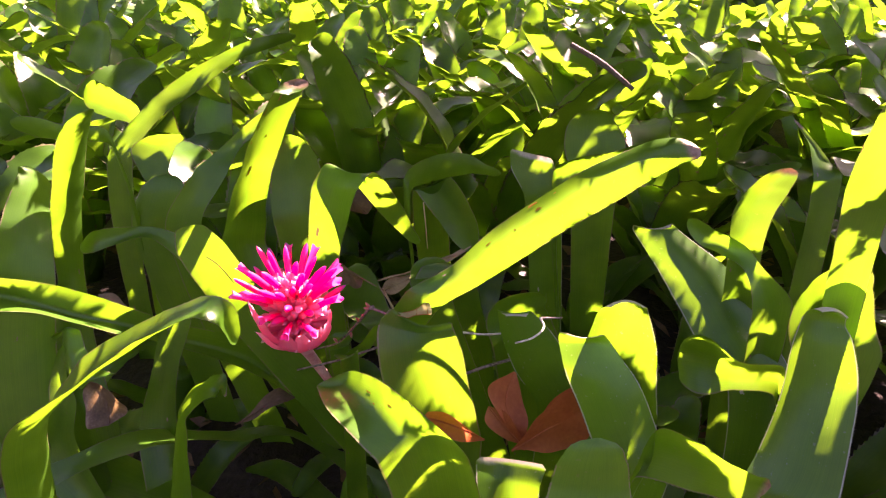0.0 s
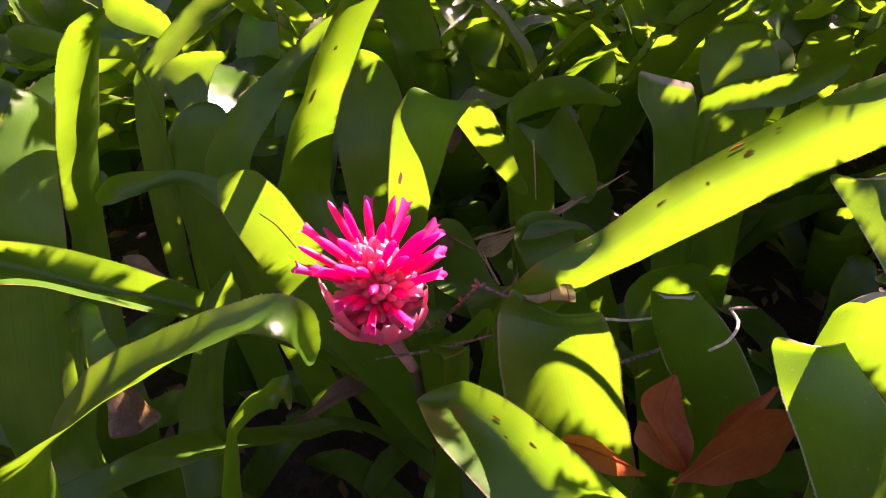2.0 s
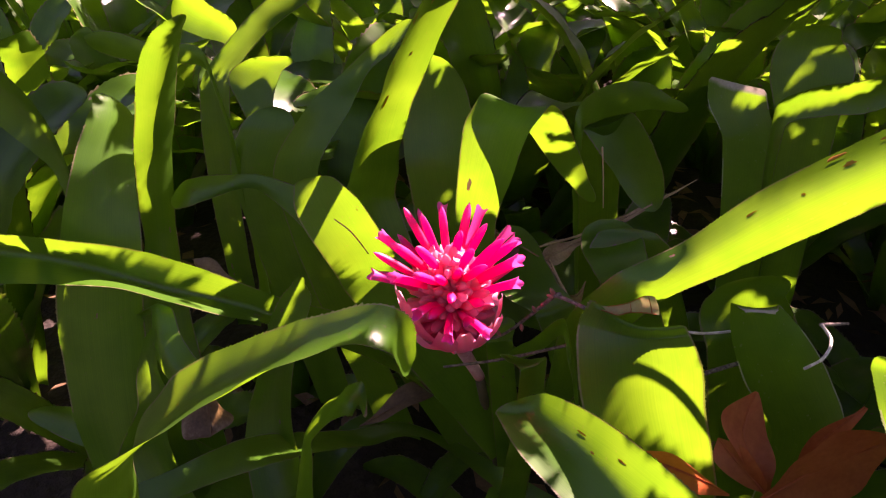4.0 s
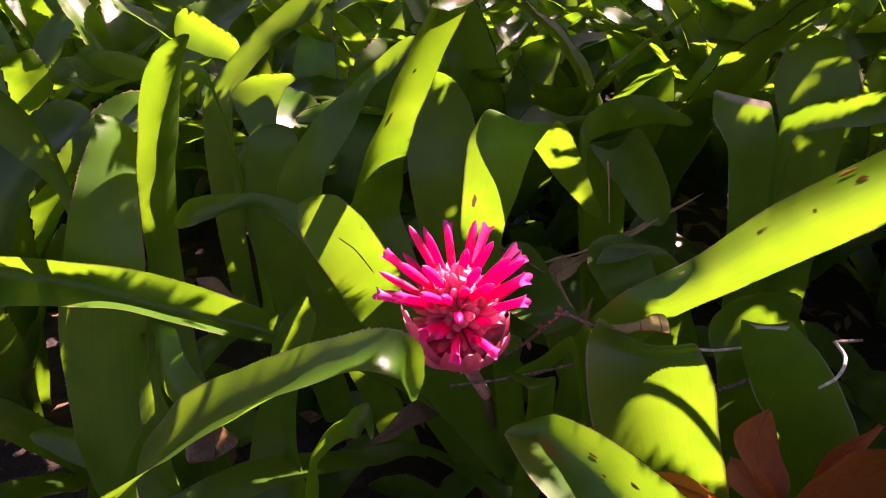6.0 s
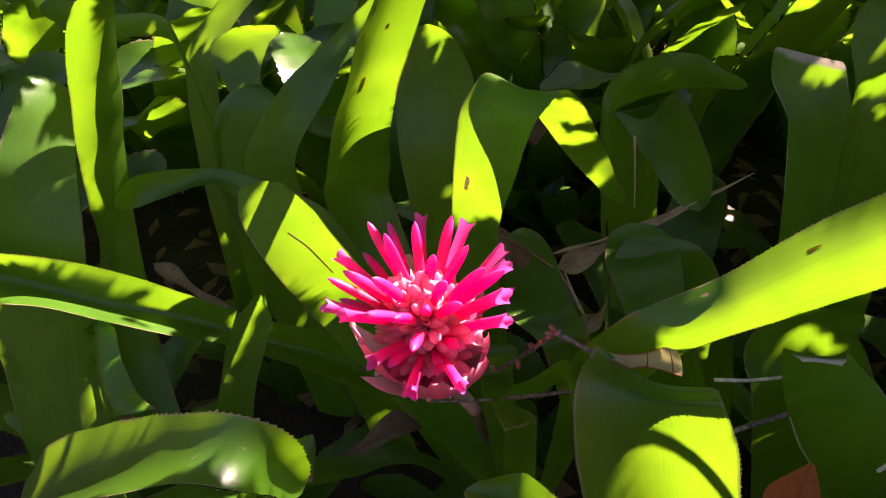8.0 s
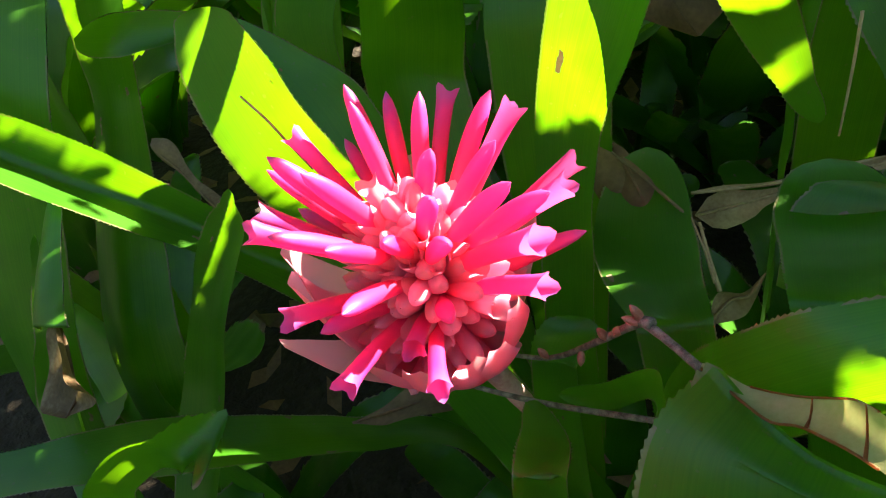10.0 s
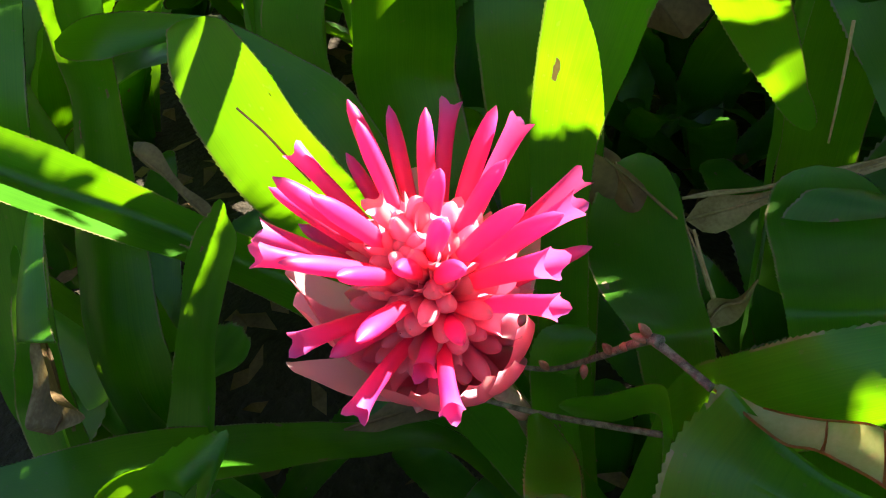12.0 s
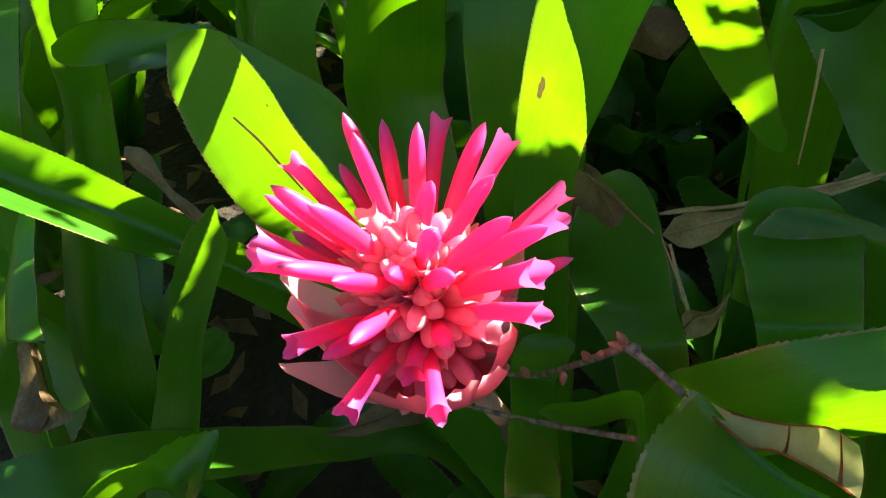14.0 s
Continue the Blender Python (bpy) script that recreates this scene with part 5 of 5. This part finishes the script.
sun_cutout((-0.065, 0.462, 0.359), (-0.045, 0.438, 0.372), (-0.018, 0.406, 0.380), (0.013, 0.377, 0.374), (-0.032, 0.391, 0.349), (-0.039, 0.410, 0.356), (-0.048, 0.430, 0.359), (-0.060, 0.450, 0.359))
sun_cutout((-0.078, 0.421, 0.354), (-0.060, 0.401, 0.353), (-0.044, 0.388, 0.348), (-0.033, 0.382, 0.337), (-0.029, 0.384, 0.339), (-0.047, 0.392, 0.351), (-0.063, 0.408, 0.353))
sun_cutout((-0.200, 0.456, 0.338), (-0.189, 0.467, 0.339), (-0.186, 0.473, 0.334), (-0.191, 0.465, 0.332), (-0.210, 0.458, 0.309), (-0.211, 0.448, 0.319))
sun_cutout((-0.389, 0.617, 0.416), (-0.375, 0.637, 0.410), (-0.377, 0.636, 0.398), (-0.384, 0.622, 0.401), (-0.390, 0.618, 0.398))
sun_cutout((0.108, 0.474, 0.392), (0.116, 0.471, 0.395), (0.141, 0.472, 0.391), (0.155, 0.469, 0.380), (0.153, 0.452, 0.363), (0.135, 0.452, 0.365), (0.118, 0.458, 0.371), (0.111, 0.467, 0.382))
sun_cutout((0.137, 0.482, 0.408), (0.156, 0.489, 0.403), (0.167, 0.487, 0.401), (0.174, 0.485, 0.378), (0.133, 0.480, 0.387))
sun_cutout((0.158, 0.489, 0.406), (0.178, 0.483, 0.411), (0.187, 0.479, 0.379), (0.188, 0.474, 0.353), (0.180, 0.480, 0.360), (0.171, 0.486, 0.378))
sun_cutout((0.210, 0.664, 0.409), (0.249, 0.664, 0.410), (0.269, 0.653, 0.395), (0.293, 0.628, 0.366), (0.290, 0.602, 0.339), (0.266, 0.618, 0.355), (0.241, 0.635, 0.371))
gap((-0.147, 0.514, 0.422), (-0.140, 0.523, 0.413), 0.006)
gap((-0.146, 0.498, 0.414), (-0.144, 0.507, 0.409), 0.006)
gap((-0.134, 0.502, 0.410), (-0.139, 0.518, 0.400), 0.006)
gap((-0.124, 0.493, 0.401), (-0.142, 0.531, 0.372), 0.007)
gap((-0.120, 0.510, 0.411), (-0.120, 0.510, 0.411), 0.006)
gap((-0.149, 0.547, 0.424), (-0.143, 0.540, 0.418), 0.006)
gap((-0.119, 0.543, 0.398), (-0.098, 0.534, 0.419), 0.009)
gap((-0.106, 0.533, 0.410), (-0.089, 0.539, 0.415), 0.007)
gap((-0.095, 0.529, 0.406), (-0.088, 0.531, 0.404), 0.007)
gap((-0.096, 0.534, 0.384), (-0.088, 0.538, 0.386), 0.007)
gap((-0.176, 0.544, 0.414), (-0.161, 0.534, 0.420), 0.006)
gap((-0.112, 0.522, 0.382), (-0.116, 0.534, 0.377), 0.004)
gap((-0.139, 0.561, 0.425), (-0.138, 0.558, 0.420), 0.004)
gap((-0.100, 0.575, 0.397), (-0.091, 0.561, 0.405), 0.006)


def open_sky(x, y):
    """Distance of places in the crown to its nearest opening; 0 or less inside one."""
    p = np.stack((x, y), -1)
    near = np.full(len(p), 9.0)
    for ax, ay, bx, by, radius in gaps:
        a, d = np.array((ax, ay)), np.array((bx - ax, by - ay))
        u = np.clip((p - a) @ d / (d @ d + 1e-9), 0, 1)
        near = np.minimum(near, np.linalg.norm(p - a - u[:, None] * d, axis=1) - radius * 1.2)
    for area in sun_cutouts:
        inside = np.zeros(len(p), bool)
        for a, b in zip(area, np.roll(area, -1, 0)):
            d = b - a
            u = np.clip((p - a) @ d / (d @ d + 1e-9), 0, 1)
            near = np.minimum(near, np.linalg.norm(p - a - u[:, None] * d, axis=1))
            cross = (a[1] > p[:, 1]) != (b[1] > p[:, 1])
            inside ^= cross & (p[:, 0] < d[0] * (p[:, 1] - a[1]) / (d[1] if abs(d[1]) > 1e-9 else 1e-9) + a[0])
        near = np.where(inside, -1.0, near)
    return near


verts, faces = [], []


def crown_leaf(x, y, height, size):
    c = Vector((x, y, 0.4)) + crown_way * height
    turn = Euler((rng.uniform(-0.6, 0.6), rng.uniform(-0.6, 0.6), rng.uniform(0, 6.28))).to_matrix()
    i = len(verts)
    for p in ((-1, 0, 0), (-0.45, 0.36, 0.05), (0.3, 0.34, 0.05), (1, 0, -0.1), (0.3, -0.34, 0.05), (-0.45, -0.36, 0.05), (0, 0, -0.04)):
        verts.append(c + turn @ (Vector(p) * size))
    faces.extend(((i + 6, i + k, i + (k + 1) % 6) for k in range(6)))


def crown_height(x, y):
    """Thickness of the crown: deep over the middle, thin and ragged towards its rim; None outside."""
    rim = ((x + 0.1) / 1.35) ** 2 + ((y - 1.0) / 0.9) ** 2 + 0.25 * noise.noise((x * 2.2, y * 2.2, 8.1))
    return None if rim > 1 else rng.uniform(0.40, 0.58) + 0.5 * (1 - rim) * rng.random() ** 4


# large leaves first, then small ones that sharpen the edges of the cut openings
near_rng = np.random.default_rng(5)
for count, sizes, heights, reach in ((52000, (0.02, 0.036), None, 9.0), (120000, (0.006, 0.011), (0.36, 0.46), 0.045)):
    xs, ys, ss = near_rng.uniform(-1.9, 1.6, count), near_rng.uniform(-0.9, 1.5, count), near_rng.uniform(*sizes, count)
    if heights:
        xs, ys = near_rng.uniform(-0.62, 0.5, count), near_rng.uniform(0.25, 1.15, count)
    room = open_sky(xs, ys)
    for x, y, size in zip(*(v[(room > ss * 0.75 + 0.001) & (room < reach)].tolist() for v in (xs, ys, ss))):
        high = crown_height(x, y)
        if high and y < (1.46 if x > -0.3 else 1.08):
            crown_leaf(x, y, rng.uniform(*heights) if heights else high, size)
for k in range(3400):
    x, y, size = rng.uniform(-1.9, 1.9), rng.uniform(1.05, 3.9), rng.uniform(0.055, 0.085)
    rim = (x / 1.9) ** 2 + ((y - 1.7) / 2.1) ** 2 + 0.25 * noise.noise((x * 2.2, y * 2.2, 5.1))
    if rim < 1 and y > (1.44 if x > -0.3 else 1.06) and noise.noise((x * 4.0, y * 4.0, 3.3)) > -0.3:
        crown_leaf(x, y, rng.uniform(0.5, 0.9 + 0.7 * (1 - rim)), size)
CROWN = plain_material("tree_leaf", [(0.35, (0.03, 0.06, 0.015)), (0.65, (0.06, 0.11, 0.03))], 20, 0.45, glow=(0.12, 0.2, 0.02), share=0.2)
BARK = plain_material("bark", [(0.35, (0.06, 0.045, 0.035)), (0.65, (0.16, 0.12, 0.09))], 25, 0.9, 0.9, 0.01)
# trunk and limbs stand clear of the sun's way to the near leaves
tree = plant("tree", "unseen small broad-leaved tree, added so that its crown shades the bed", (2.6, 2.2, 0), "tree")
me = bpy.data.meshes.new("crown")
me.from_pydata(verts, [], faces)
me.materials.append(CROWN)
crown = new("crown", me)
crown.parent, crown.matrix_parent_inverse = tree, tree.matrix_basis.inverted()
tagged(crown, kind="stuff")
trunk = part("trunk", tube([(2.6, 2.2, -0.05), (2.58, 2.18, 0.6), (2.5, 2.1, 1.4), (2.3, 1.95, 2.1)], [0.09, 0.07, 0.06, 0.04], 14), BARK, tree)
for k, (x, y, z) in enumerate(((1.25, 0.8, 1.3), (1.5, 3.2, 1.5), (0.9, 2.8, 1.5), (1.7, 1.1, 1.4))):
    fork = Vector((2.4, 2.03, 1.75 - 0.05 * k))
    tip_at = Vector((x, y, z))
    part("limb", tube([fork, fork.lerp(tip_at, 0.45) + Vector((0, 0, 0.22)), tip_at], [0.034, 0.018, 0.005], 8), BARK, tree)
# unseen twig, added to cast one shadow stripe on the broad front leaf
part("shadow_twig", tube([(0.131, 0.742, 0.585), (0.163, 0.727, 0.569), (0.195, 0.712, 0.546)], [0.0026, 0.0030, 0.0024], 6), BARK, tree)
